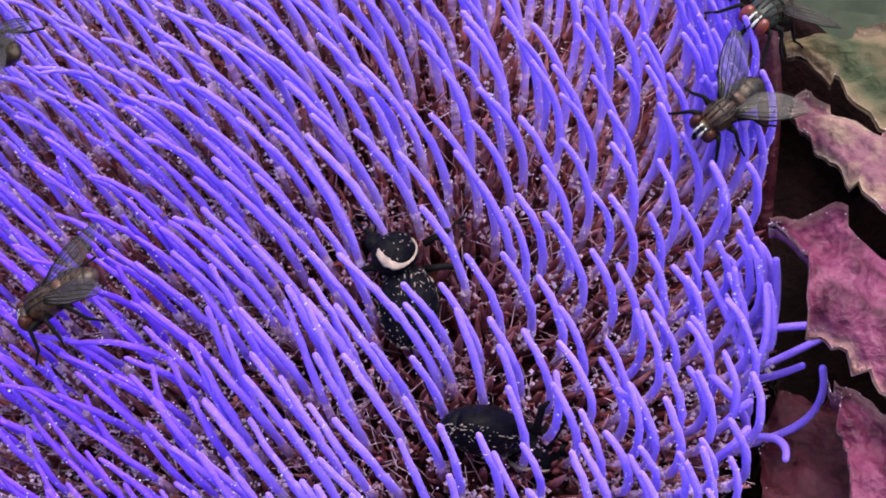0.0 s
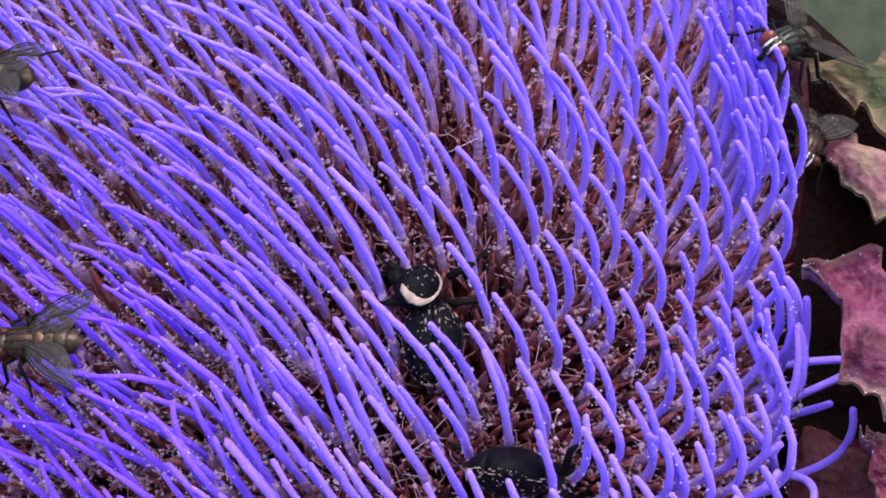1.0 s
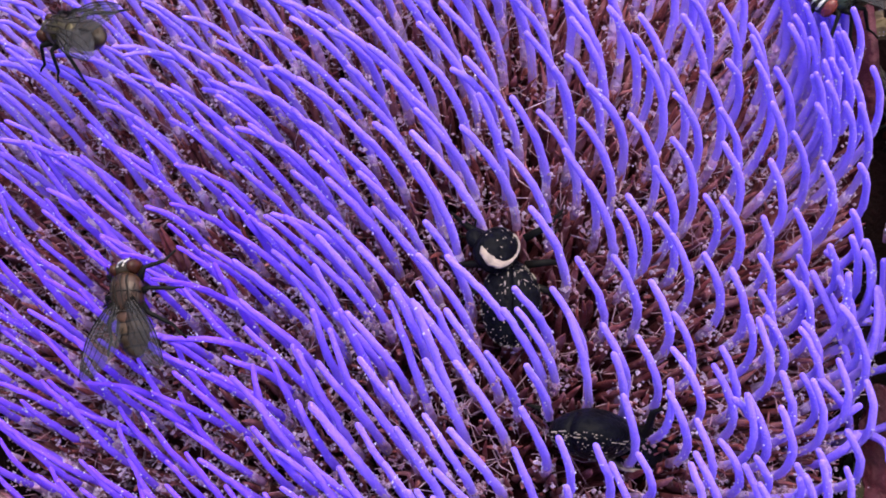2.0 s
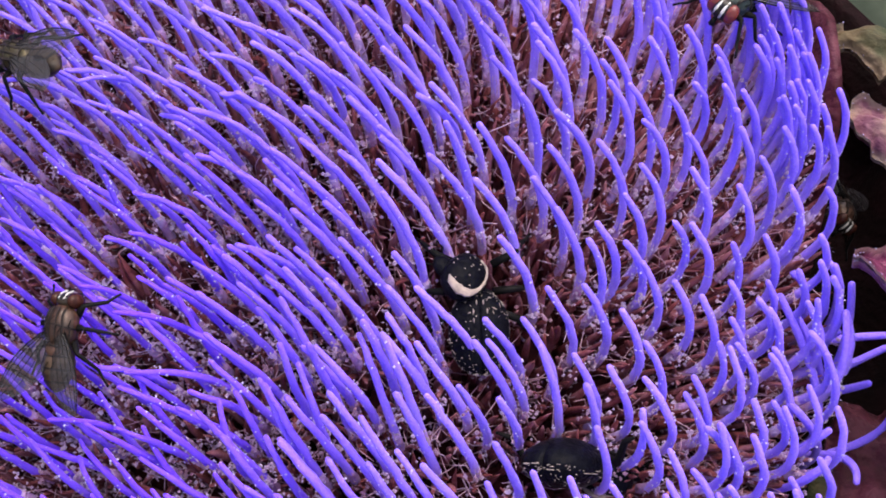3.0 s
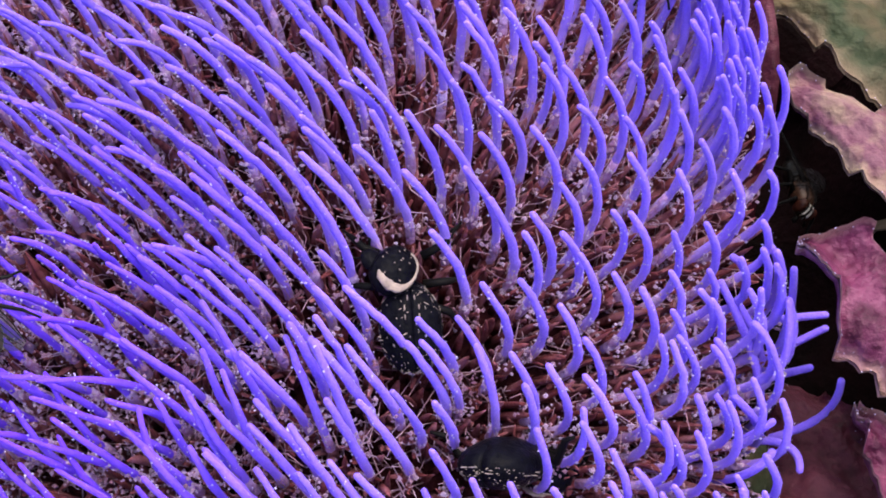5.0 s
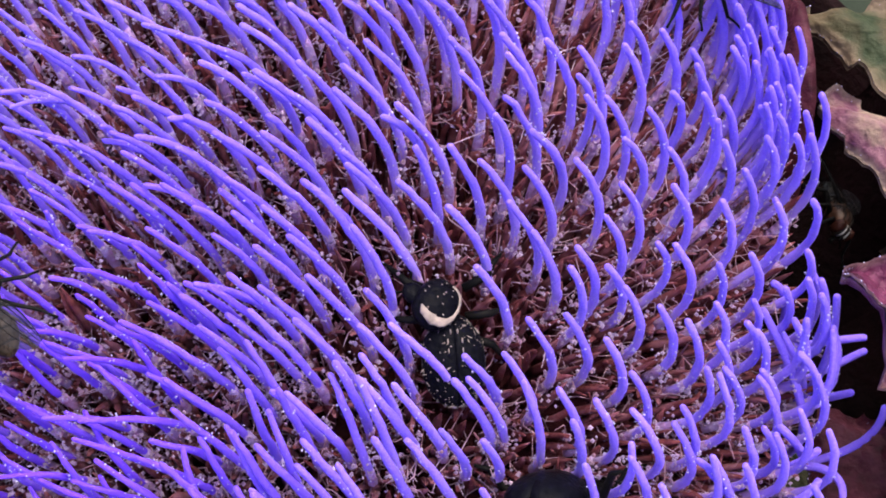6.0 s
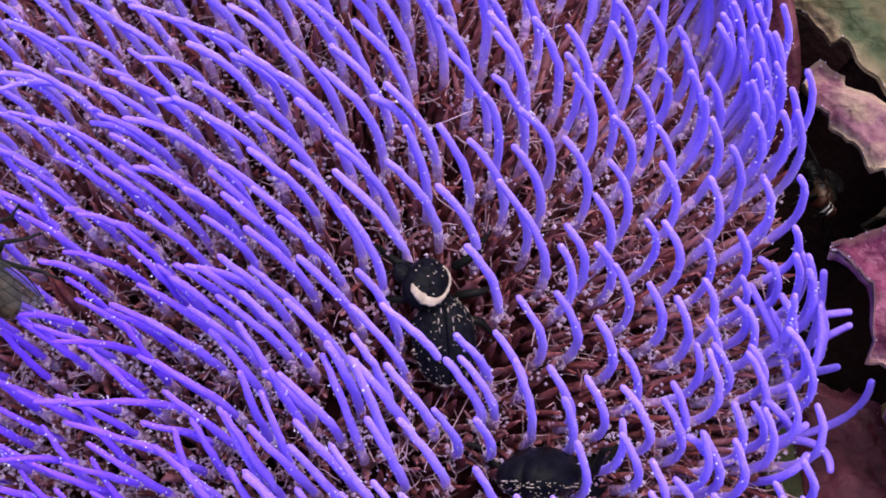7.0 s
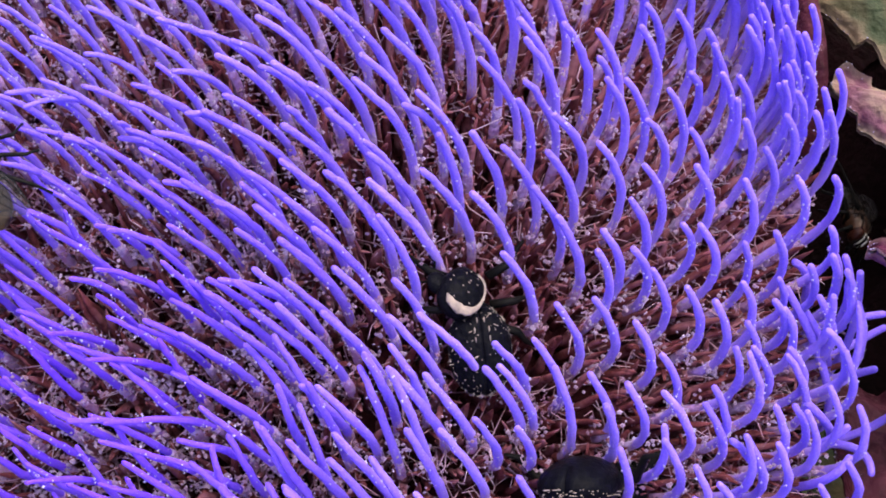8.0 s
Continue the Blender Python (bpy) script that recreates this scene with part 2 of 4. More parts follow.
def floret_line(p, length, turn, curl=1.2):
    """Points of one floret from its foot, in millimetres: straight out of the bed, then bending aside."""
    p, n = p.copy(), upright(p)
    lean = LEAN_A.lerp(LEAN_B, min(1, max(0, (p.x + 10) / 42))) + Vector((0, 0.62, 0)) * min(1, max(-0.2 - 0.35 * min(1, max(0, (-4 - p.x) / 12)), -p.y / 25))
    aim = (n * 0.1 + lean + turn).normalized()
    out = splay(p)
    points, lengths = [p.copy()], [0.0]
    steps, first = 16, 5.0
    total = first + length
    for i in range(steps):
        travel = (i + 0.5) / steps * total
        k = max(0.0, (travel - first * 0.5) / (total - first * 0.5)) ** curl
        p = p + (out * (1 - k) + aim * k).normalized() * (total / steps)
        points.append(p.copy())
        lengths.append((i + 1) * total / steps)
    return points, lengths


TRODDEN = Vector((-21.0, -8.5, 0))  # where the styles have been pressed aside
# tips of the styles that stand clear of the rest, in millimetres from the axis: by the open rim, and on the far side
RIM_TIPS = [
    (26.4, 6.5), (25.2, 13.1), (23.4, 1.9), (22.8, 15.5), (22.7, 8.6), (21.9, -14.8), (21.3, -7.3), (21.1, 3.9), (19.5, -14.3),
    (19.4, -16.8), (19.2, 1.7), (18.4, 9.4), (18.3, -5.4), (18.2, -8.2), (18.1, 11.7), (16.0, -6.7), (15.8, 14.5), (15.6, 2.7),
    (15.4, 5.2), (15.1, -12.6), (14.0, -5.6), (14.0, 8.0), (13.1, -17.9), (12.7, 13.2), (11.7, 2.8), (11.6, -10.2), (11.5, -4.2),
    (11.1, -16.0), (10.9, 8.8), (9.8, -7.8), (9.3, 12.7), (8.8, -12.0), (8.4, 4.3), (7.1, -6.0), (6.8, 13.4), (6.2, -11.1),
    (5.4, 17.3), (4.5, 3.9), (4.3, -6.2), (3.8, 12.1), (3.6, 13.7), (3.4, 8.9),
]
FAR_TIPS = [
    (3.3, 1.6), (2.8, 16.4), (2.4, -8.6), (1.3, 4.3), (0.7, -2.6), (0.3, 10.7), (-0.2, -10.2), (-1.2, 1.4), (-1.3, -10.3),
    (-4.5, 8.5), (-4.6, 3.1), (-4.8, -14.1), (-5.6, -10.5), (-6.0, 16.6), (-6.4, 13.3), (-7.8, -6.5), (-7.9, -10.1), (-8.2, 4.4),
    (-8.2, 11.6), (-9.6, 15.1), (-11.3, -2.9), (-11.4, 3.6), (-11.8, 16.4), (-12.1, -13.6), (-12.3, -5.6), (-12.5, -15.1),
    (-12.5, -0.0), (-14.1, 7.2), (-14.4, 4.8), (-14.5, 11.7), (-15.3, -13.5), (-15.3, 15.2), (-15.6, 16.7), (-16.6, 4.3),
    (-16.8, -2.0), (-18.0, 9.9), (-18.4, 12.8), (-20.1, -2.8), (-20.1, 7.0), (-20.8, -10.1), (-21.3, 4.6), (-21.7, -4.9),
    (-21.9, -13.6), (-22.5, 1.8), (-23.2, 10.9), (-23.8, -3.4), (-24.1, 7.1), (-24.7, 10.4), (-25.1, 17.9), (-25.3, 5.1),
    (-26.1, -12.5), (-26.6, -9.7), (-27.2, 17.3), (-27.8, 8.2), (-30.8, 12.7), (-31.3, 15.7), (-31.8, 3.3),
]
BEETLE_A, BEETLE_B = Vector((-0.85, -3.2, 33.30)), Vector((7.6, -13.6, 29.3))
AHEAD = Vector((-0.04, 0.90, 0.42))  # the way that the first beetle faces
CLEAR = [BEETLE_A + AHEAD * f + Vector((-0.1, -0.38, 0.9)) * k for f in (3.2, 2.2, 1.2, 0.2, -1.2) for k in (2.6, 4, 5.5, 7, 8.5)]  # florets left out along the camera's line to the beetle, over its back
BURROWS = ((BEETLE_A + AHEAD * 3 + Vector((0, 0, 1.2)), 1.8), (BEETLE_A + AHEAD + Vector((0, 0, 1.2)), 1.8), (BEETLE_A + AHEAD * -1.5 + Vector((0, 0, 1)), 1.8), (BEETLE_A + AHEAD * -3.5 + Vector((0, 0, 1)), 1.7), (Vector((5.8, -16.5, 30.8)), 2.7))
lines = []


def inside(p, more):
    """Whether the bed reaches this far."""
    return math.hypot(p.x - AXIS.x, p.y - AXIS.y) < reach(math.degrees(math.atan2(p.y - AXIS.y, p.x - AXIS.x))) * (1 + more * 0.05)


def style_length(p):
    """Styles are shorter towards the open front of the head and on its far side."""
    return 12.0 - 1.3 * min(1, max(0, (-3 - p.x) / 12)) - 2.6 * min(1, max(0, (p.x + 4) / 10)) * min(1, max(0, (4 - p.y) / 8))


def under(x, y):
    """The foot of a style whose tip stands at x, y."""
    p = foot(x + 4, y - 2)
    for _ in range(8):
        end = floret_line(p, style_length(p), Vector())[0][-1]
        p = foot(p.x + 0.8 * (x - end.x), p.y + 0.8 * (y - end.y))
    return p


def build_florets():
    far = bmesh.new()
    far_tubes, far_sleeves = bmesh.new(), bmesh.new()
    made = 0
    feet = [(under(x, y), 0.0) for x, y in RIM_TIPS + FAR_TIPS]
    own = [Vector((x, y)) for x, y in RIM_TIPS + FAR_TIPS]

    def room(p, gap, taken):
        return all((p.x - q.x) ** 2 + (p.y - q.y) ** 2 > gap * gap for q in taken)

    def scatter(count, x0, x1, y0, y1, gap, loose, tips=1.7):
        for _ in range(count):
            p = foot(rng.uniform(x0, x1), rng.uniform(y0, y1))
            if inside(p, 0) and room(p, gap, [q for q, _ in feet]):
                end = floret_line(p, style_length(p), Vector())[0][-1]
                if room(end, 2.7 if 1 < end.x < 19 and -13 < end.y < 6 else tips, own):  # sparser round the beetles
                    feet.append((p, loose))

    scatter(200, 18.5, 23.4, 3, 27, 0.95, 0.35, 0.8)  # the tall outermost florets beside the inner bract
    scatter(150, 14, 25, -22, -6, 1.3, 1.3, 1.2)  # a crowded, tangled patch at the front of the rim
    scatter(160, 18, 23.2, -22, 30, 1.6, 0.5, 1.3)  # a denser fringe round the open rim
    scatter(3600, -10, 23, -42, 48, 1.85, 1.0, 1.45)
    scatter(5600, -58, -10, -42, 48, 1.6, 1.0, 1.2)
    feet.sort(key=lambda f: (f[1] > 0, f[0].y))
    for p0, loose in feet:
        n = upright(p0)
        spot = p0 * 0.11
        clump = Vector((noise.noise(spot), noise.noise(spot + Vector((9, 0, 0))), noise.noise(spot + Vector((0, 9, 0)))))
        stray = Vector((rng.gauss(0, 1), rng.gauss(0, 1), rng.gauss(0, 1)))
        far_side = min(1, max(0, (-8 - p0.x) / 14))  # smaller and thinner florets on the side away from the open rim
        slim = rng.uniform(0.92, 1.04) * (1 - 0.10 * far_side)
        pressed = math.exp(-((p0.x - TRODDEN.x) ** 2 + (p0.y - TRODDEN.y) ** 2) / 22.0)
        points, lengths = floret_line(p0, (style_length(p0) + rng.uniform(-1.3, 1.6) - (0.8 + 2.2 * rng.random()) * far_side) if loose else style_length(p0), (clump * 0.38 + stray * (0.13 + 0.11 * far_side + 0.25 * pressed)) * loose + Vector((-0.25, -0.45, -0.35)) * pressed, rng.uniform(0.9, 2.0) + 0.4 * far_side if loose else 1.2)
        if loose and any((p - hole).length < r for p in points[:7] for hole, r in BURROWS) or loose and any((p - hole).length < 1.9 for p in points[5:] for hole in CLEAR):
            continue
        lines.append((points, n))
        total = lengths[-1]
        start = 4
        radii, values = [], []
        for s in lengths[start:]:
            a = (s - lengths[start]) / (total - lengths[start])
            radii.append((0.315 + 0.07 * math.sin(math.pi * min(1, 0.12 + a * 0.9)) - (0.05 + 0.06 * far_side) * a + rng.uniform(-0.022, 0.022)) * slim * MM)
            values.append(a)
        pts = [local(p + Vector((rng.gauss(0, 1), rng.gauss(0, 1), rng.gauss(0, 1))) * 0.035) for p in points[start:]]
        end = pts[-1].copy()
        tip = (pts[-1] - pts[-3]).normalized()
        for extra, shrink in ((0.16, 0.88), (0.28, 0.6), (0.34, 0.2)):
            pts.append(end + tip * extra * MM)
            radii.append((0.27 - 0.05 * far_side) * slim * shrink * MM)
            values.append(1.0)
        near = made < 290 and (not loose or points[0].x > -14 and points[0].y < 14)
        bm = bmesh.new() if near else far
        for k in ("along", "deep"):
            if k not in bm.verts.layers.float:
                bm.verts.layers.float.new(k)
        layer, deep_layer = bm.verts.layers.float["along"], bm.verts.layers.float["deep"]
        deepen = min(1, max(0, (-2 - points[0].x) / 18)) * min(1, max(0, (14 - points[0].y) / 16)) * rng.uniform(0.75, 1.0)
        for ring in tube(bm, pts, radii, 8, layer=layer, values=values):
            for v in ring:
                v[deep_layer] = deepen
        cm = bmesh.new() if near else far_tubes
        corolla(cm, points, n)
        am = bmesh.new() if near else far_sleeves
        anther_tube(am, points)
        if near:
            made += 1
            style = part("floret", bm, STYLE, flower)
            part("corolla", cm, COROLLA, style)
            part("anther_tube", am, ANTHER_TUBE, style)
    tagged(part("far_floret", far, STYLE, flower), "violet florets on the far side of the head", kind="stuff")
    tagged(part("far_corolla", far_tubes, COROLLA, flower), "red-brown corolla tubes on the far side", kind="stuff")
    tagged(part("far_anther_tube", far_sleeves, ANTHER_TUBE, flower), "pale anther tubes on the far side", kind="stuff")


def corolla(bm, points, n):
    """A red-brown tube, split at its mouth into narrow ragged lobes."""
    tube(bm, [local(p) for p in points[:5]], [r * MM for r in (0.60, 0.70, 0.68, 0.60, 0.42)], 7, flat=0.8)
    a, b = frame_of(n)
    turn = rng.uniform(0, 6.28)
    for k in range(4):
        w = turn + k * 1.57
        side = a * math.cos(w) + b * math.sin(w)
        root = points[3] + side * 0.5
        line = [root, root + n * 1.1 + side * 0.3, root + n * rng.uniform(1.6, 2.8) + side * rng.uniform(0.3, 1.2)]
        tube(bm, [local(p) for p in line], [0.36 * MM, 0.30 * MM, 0.12 * MM], 5, flat=0.5)


def anther_tube(bm, points):
    """The pale, crumbly sleeve from which the style grows."""
    tube(bm, [local(p) for p in points[3:8]], [r * MM * rng.uniform(0.9, 1.1) for r in (0.34, 0.41, 0.41, 0.38, 0.34)], 7)


build_florets()


def build_filling():
    """The packed tubes of unopened corollas that hide the bed between the open florets."""
    r = random.Random(5)
    far = bmesh.new()
    count, made = 5200, 0
    golden = math.pi * (3 - math.sqrt(5))
    for i in range(count):
        far_out = 48 * math.sqrt((i + 0.5) / count)
        p = foot(AXIS.x + far_out * math.cos(i * golden) + r.uniform(-0.5, 0.5), AXIS.y + far_out * math.sin(i * golden) + r.uniform(-0.5, 0.5))
        n = upright(p)
        if not inside(p, 0.3) or any((p + n * 3 - hole).length < size + 0.4 for hole, size in BURROWS):
            continue
        d = (splay(p) + Vector((r.gauss(0, 0.06), r.gauss(0, 0.06), 0))).normalized()
        tall = r.uniform(2.6, 5.6)
        w = r.uniform(0.30, 0.52)
        bend = Vector((r.gauss(0, 0.18), r.gauss(0, 0.18), 0))
        near = -14 < p.x and p.y < 14 and made < 300 and i % 2
        bm = bmesh.new() if near else far
        tube(bm, [local(p), local(p + d * tall * 0.6), local(p + d * tall + bend), local(p + d * (tall + 0.9) + bend * 1.6), local(p + d * (tall + 1.9) + bend * 2.6)], [w * 1.1 * MM, w * MM, w * 0.8 * MM, w * 0.55 * MM, w * 0.12 * MM], 6, flat=0.75)
        if near:
            made += 1
            part("unopened_corolla", bm, COROLLA, flower)
    tagged(part("far_unopened_corolla", far, COROLLA, flower), "packed red-brown unopened corolla tubes", kind="stuff")


build_filling()


def build_strays():
    """Outermost styles that have fallen outwards past the rim: foot, two bends and tip of each, in millimetres."""
    for bends in (
        ((24, -7.5, 24), (27.7, -8.6, 26), (29.2, -8.6, 27), (30.9, -8.9, 29)),
        ((24, -13, 22), (28.8, -12.9, 24), (33.4, -12.7, 26), (31.8, -11.7, 33)),
        ((25, -8.5, 23), (28.4, -9.8, 28), (28.9, -6.8, 33), (28.4, -4, 36.6)),
        ((24, -4, 25), (28.9, -3.8, 27), (31.4, -3.6, 27), (33.6, -3.5, 27)),
        ((25, -7, 23), (30.3, -6, 26), (31.9, -5, 26), (33.4, -4.7, 27)),
        ((24, -13, 22), (28.5, -13, 27), (29.7, -15.1, 27.5), (29.1, -16.9, 28)),
        ((23, -13.5, 23), (23.8, -15.1, 28.8), (24.2, -15.8, 32.2), (26, -14.8, 33)),
        ((25, -4, 22), (26.7, -4.2, 28.8), (26.6, -2, 33), (24.8, -1.3, 33.5)),
        ((24, -7, 23), (25.3, -7.6, 29.8), (25.6, -7.4, 32.5), (27.9, -6.2, 32.8)),
        ((22, -16, 23), (23.3, -18, 29.2), (24.4, -18.8, 32.5), (25.7, -17.1, 32.8)),
        ((26.2, -13.6, 23), (27.3, -14.6, 28.8), (24.9, -14.5, 33), (23.2, -12.8, 33.5)),
        ((25.5, -12, 23), (27.9, -14, 28.8), (26.1, -9.6, 32.5), (23.1, -4.2, 35)),
        ((26, -4.5, 22), (30.3, -3.2, 27.8), (28.8, -1.8, 33.5), (27.7, -0.6, 34)),
        ((25, -9, 22), (28.6, -10.3, 28.8), (26.4, -8.4, 32.5), (24.6, -5.2, 33.5)),
    ):
        ctrl = [Vector(p) for p in bends]
        line = [curve_point(ctrl, i / 14) for i in range(15)]
        bm = bmesh.new()
        layer = bm.verts.layers.float.new("along")
        end = (line[-1] - line[-2]).normalized()
        radii = [0.30 + 0.04 * math.sin(math.pi * i / 14) for i in range(15)] + [0.27, 0.19, 0.06]
        pts = [local(p) for p in line] + [local(line[-1] + end * e) for e in (0.14, 0.25, 0.30)]
        tube(bm, pts, [r * MM for r in radii], 8, layer=layer, values=[min(1, 0.25 + i / 14) for i in range(18)])
        part("floret", bm, STYLE, flower)


build_strays()


# ---- loose bits among the florets ----
def build_bits():
    r = random.Random(21)
    fibres = bmesh.new()
    gv, gf, av, af = [], [], [], []

    def octa(vs, fs, at, size):
        k = len(vs)
        sx, sy, sz = (size * r.uniform(0.7, 1.3) for _ in range(3))
        for d in ((sx, 0, 0), (-sx, 0, 0), (0, sy, 0), (0, -sy, 0), (0, 0, sz), (0, 0, -sz)):
            vs.append(at + Vector(d))
        for a, b, c in ((0, 2, 4), (2, 1, 4), (1, 3, 4), (3, 0, 4), (2, 0, 5), (1, 2, 5), (3, 1, 5), (0, 3, 5)):
            fs.append((k + a, k + b, k + c))

    for points, n in lines:
        # grains clinging to the shaft in patches, thickest low down
        for _ in range(r.randint(6, 12)):
            s = 6 + (len(points) - 7.6) * r.random() ** 2.2
            for _ in range(r.randint(2, 7)):
                t = min(len(points) - 1.01, s + r.gauss(0, 0.25))
                i = int(t)
                p = points[i].lerp(points[i + 1], t - i)
                d = Vector((r.gauss(0, 1), r.gauss(0, 1), r.gauss(0, 1))).normalized() * r.uniform(0.38, 0.50)
                octa(gv, gf, local(p + d), r.choice((0.03, 0.04, 0.06, 0.08, 0.10)) * MM)
        # single specks all along it
        for _ in range(6):
            t = r.uniform(6.5, len(points) - 1.05)
            i = int(t)
            d = Vector((r.gauss(0, 1), r.gauss(0, 1), r.gauss(0, 1))).normalized() * r.uniform(0.42, 0.49)
            octa(gv, gf, local(points[i].lerp(points[i + 1], t - i) + d), r.choice((0.02, 0.03, 0.035, 0.05)) * MM)
        # clumps of torn anther tips between the tubes
        for _ in range(r.randint(5, 9) + (5 if points[0].x < -11 else 0)):
            s = r.uniform(2.5, 8.5)
            i = int(s)
            heap = points[i] + Vector((r.gauss(0, 1), r.gauss(0, 1), r.gauss(0, 0.6))) * 0.6
            for _ in range(r.randint(3, 8)):
                octa(av, af, local(heap + Vector((r.gauss(0, 1), r.gauss(0, 1), r.gauss(0, 1))) * 0.28), r.uniform(0.07, 0.22) * MM)
        # hair-like filaments
        for _ in range(9):
            off = Vector((r.gauss(0, 1), r.gauss(0, 1), r.gauss(0, 0.5)))
            a = points[r.choice((2, 3, 4))] + off * 0.8
            b = a + n * r.uniform(0.6, 3.2) + Vector((r.gauss(0, 1), r.gauss(0, 1), r.gauss(0, 0.6))) * 1.4
            mid = a.lerp(b, 0.5) + Vector((r.gauss(0, 0.4), r.gauss(0, 0.4), r.gauss(0, 0.4)))
            tube(fibres, [local(a), local(mid), local(b)], [0.07 * MM, 0.06 * MM, 0.035 * MM], 3)
    for name, vs, fs, mat, label in (("pollen", gv, gf, POLLEN, "pale pollen grains dusted over the florets"), ("anther_debris", av, af, ANTHER, "pinkish torn anther crumbs between the florets")):
        me = bpy.data.meshes.new(name)
        me.from_pydata(vs, [], fs)
        me.materials.append(mat)
        ob = new(name, me)
        ob.parent = flower
        tagged(ob, label, kind="stuff")
    tagged(part("filament", fibres, FIBRE, flower), "fine pinkish filaments between the corollas", kind="stuff")


build_bits()


# ---- bracts round the head ----
dust = []  # places of pollen grains that lie on the bracts


def bract(azimuth, spine, half, mat, skew=0.0, cup=0.35, wave=0.6, seed=0, thick=0.5, label="", pointed=0.55, centre=Vector((0, 0, 0))):
    """One scale of the head. spine: four (distance from the axis, height) control points in millimetres."""
    bm = bmesh.new()
    edge = bm.verts.layers.float.new("edge")
    out, along = sphere_dir(90, azimuth), sphere_dir(90, azimuth + 90)
    ctrl = [centre + out * r + Vector((0, 0, z)) for r, z in spine]
    ctrl[3] += along * skew
    ctrl[2] += along * skew * 0.4
    rows, cols = 30, 22
    grid = []
    for i in range(rows + 1):
        s = i / rows
        p, d = curve_point(ctrl, s), curve_point(ctrl, min(1, s + 0.02)) - curve_point(ctrl, max(0, s - 0.02))
        d.normalize()
        side = (along - d * along.dot(d)).normalized()
        face = side.cross(d).normalized()
        width = half * (0.75 + 0.5 * math.sin(math.pi * min(1, s * 1.1))) * (1 - max(0, (s - pointed) / (1 - pointed)) ** 2.0) ** 0.75 + 0.15
        line = []
        for j in range(cols + 1):
            u = 2 * j / cols - 1
            q = Vector((s * 4 + seed * 7, u * 2, seed))
            ripple = noise.noise(q * 1.6) * wave * (0.35 + abs(u)) + noise.noise(q * 4) * 0.35 + noise.noise(q * 11) * 0.12
            notch = 1 + (0.16 * noise.noise(Vector((s * 9, seed, 1 if u > 0 else 2))) + 0.09 * noise.noise(Vector((s * 40, seed, 3 if u > 0 else 4)))) * u * u
            pos = p + side * (u * width * notch) + face * (ripple + cup * width * u * u)
            line.append((pos, face, max(abs(u) ** 3, max(0, (s - 0.8) * 5) ** 2)))
        grid.append(line)
    for sign in (0.5, -0.5):
        for line in grid:
            for n, (pos, face, rim) in enumerate(line):
                v = bm.verts.new(local(pos + face * (sign * thick * (1 - 0.35 * rim))))
                v[edge] = rim
    bm.verts.ensure_lookup_table()
    size, count = cols + 1, (rows + 1) * (cols + 1)
    for i in range(rows):
        for j in range(cols):
            k = i * size + j
            bm.faces.new([bm.verts[x] for x in (k, k + 1, k + size + 1, k + size)])
            bm.faces.new([bm.verts[count + x] for x in (k + size, k + size + 1, k + 1, k)])
    ring = [i * size for i in range(rows)] + [rows * size + j for j in range(cols)] + [i * size + cols for i in range(rows, 0, -1)] + list(range(cols, 0, -1))
    for a, b in zip(ring, ring[1:] + ring[:1]):
        bm.faces.new([bm.verts[x] for x in (b, a, count + a, count + b)])
    if label:
        for _ in range(90):
            line = grid[rng.randrange(12, rows + 1)]
            pos, face, rim = line[rng.randrange(0, cols + 1)]
            dust.append(pos + face * (thick * 0.55 * rng.choice((1, -1))) + Vector((rng.gauss(0, 0.2), rng.gauss(0, 0.2), 0)))
    return part("bract", bm, mat, flower, label)


def with_margin(m, dry, start=0.35):
    """Blends a dried, paler margin into a bract's colour."""
    tree = m.node_tree
    b = tree.nodes["Principled BSDF"]
    was = b.inputs["Base Color"].links[0].from_socket
    rim = tree.nodes.new("ShaderNodeAttribute")
    rim.attribute_name = "edge"
    n = tree.nodes.new("ShaderNodeTexNoise")
    n.inputs["Scale"].default_value, n.inputs["Detail"].default_value = 260, 5
    tree.links.new(tree.nodes["Texture Coordinate"].outputs["Object"], n.inputs["Vector"])
    add = tree.nodes.new("ShaderNodeMath")
    add.operation = "MULTIPLY_ADD"
    add.inputs[1].default_value = 1.3
    tree.links.new(n.outputs["Fac"], add.inputs[0])
    tree.links.new(rim.outputs["Fac"], add.inputs[2])
    r = tree.nodes.new("ShaderNodeMapRange")
    r.inputs["From Min"].default_value, r.inputs["From Max"].default_value = start + 0.65, start + 1.3
    tree.links.new(add.outputs[0], r.inputs["Value"])
    x = tree.nodes.new("ShaderNodeMix")
    x.data_type = "RGBA"
    tree.links.new(r.outputs["Result"], x.inputs[0])
    tree.links.new(was, x.inputs[6])
    x.inputs[7].default_value = (*dry, 1)
    tree.links.new(x.outputs[2], b.inputs["Base Color"])


with_margin(BRACT, (0.34, 0.19, 0.18), 0.52)
with_margin(BRACT_GREEN, (0.20, 0.14, 0.095), 0.3)
with_margin(BRACT_DRY, (0.28, 0.205, 0.155), 0.45)
with_margin(BRACT_RED, (0.10, 0.035, 0.045), 1.05)


def along_profile(profile, s):
    """Straight lines through (distance, value) pairs."""
    for (s0, a), (s1, b) in zip(profile, profile[1:]):
        if s <= s1:
            return a + (b - a) * max(0, (s - s0) / (s1 - s0))
    return profile[-1][1]


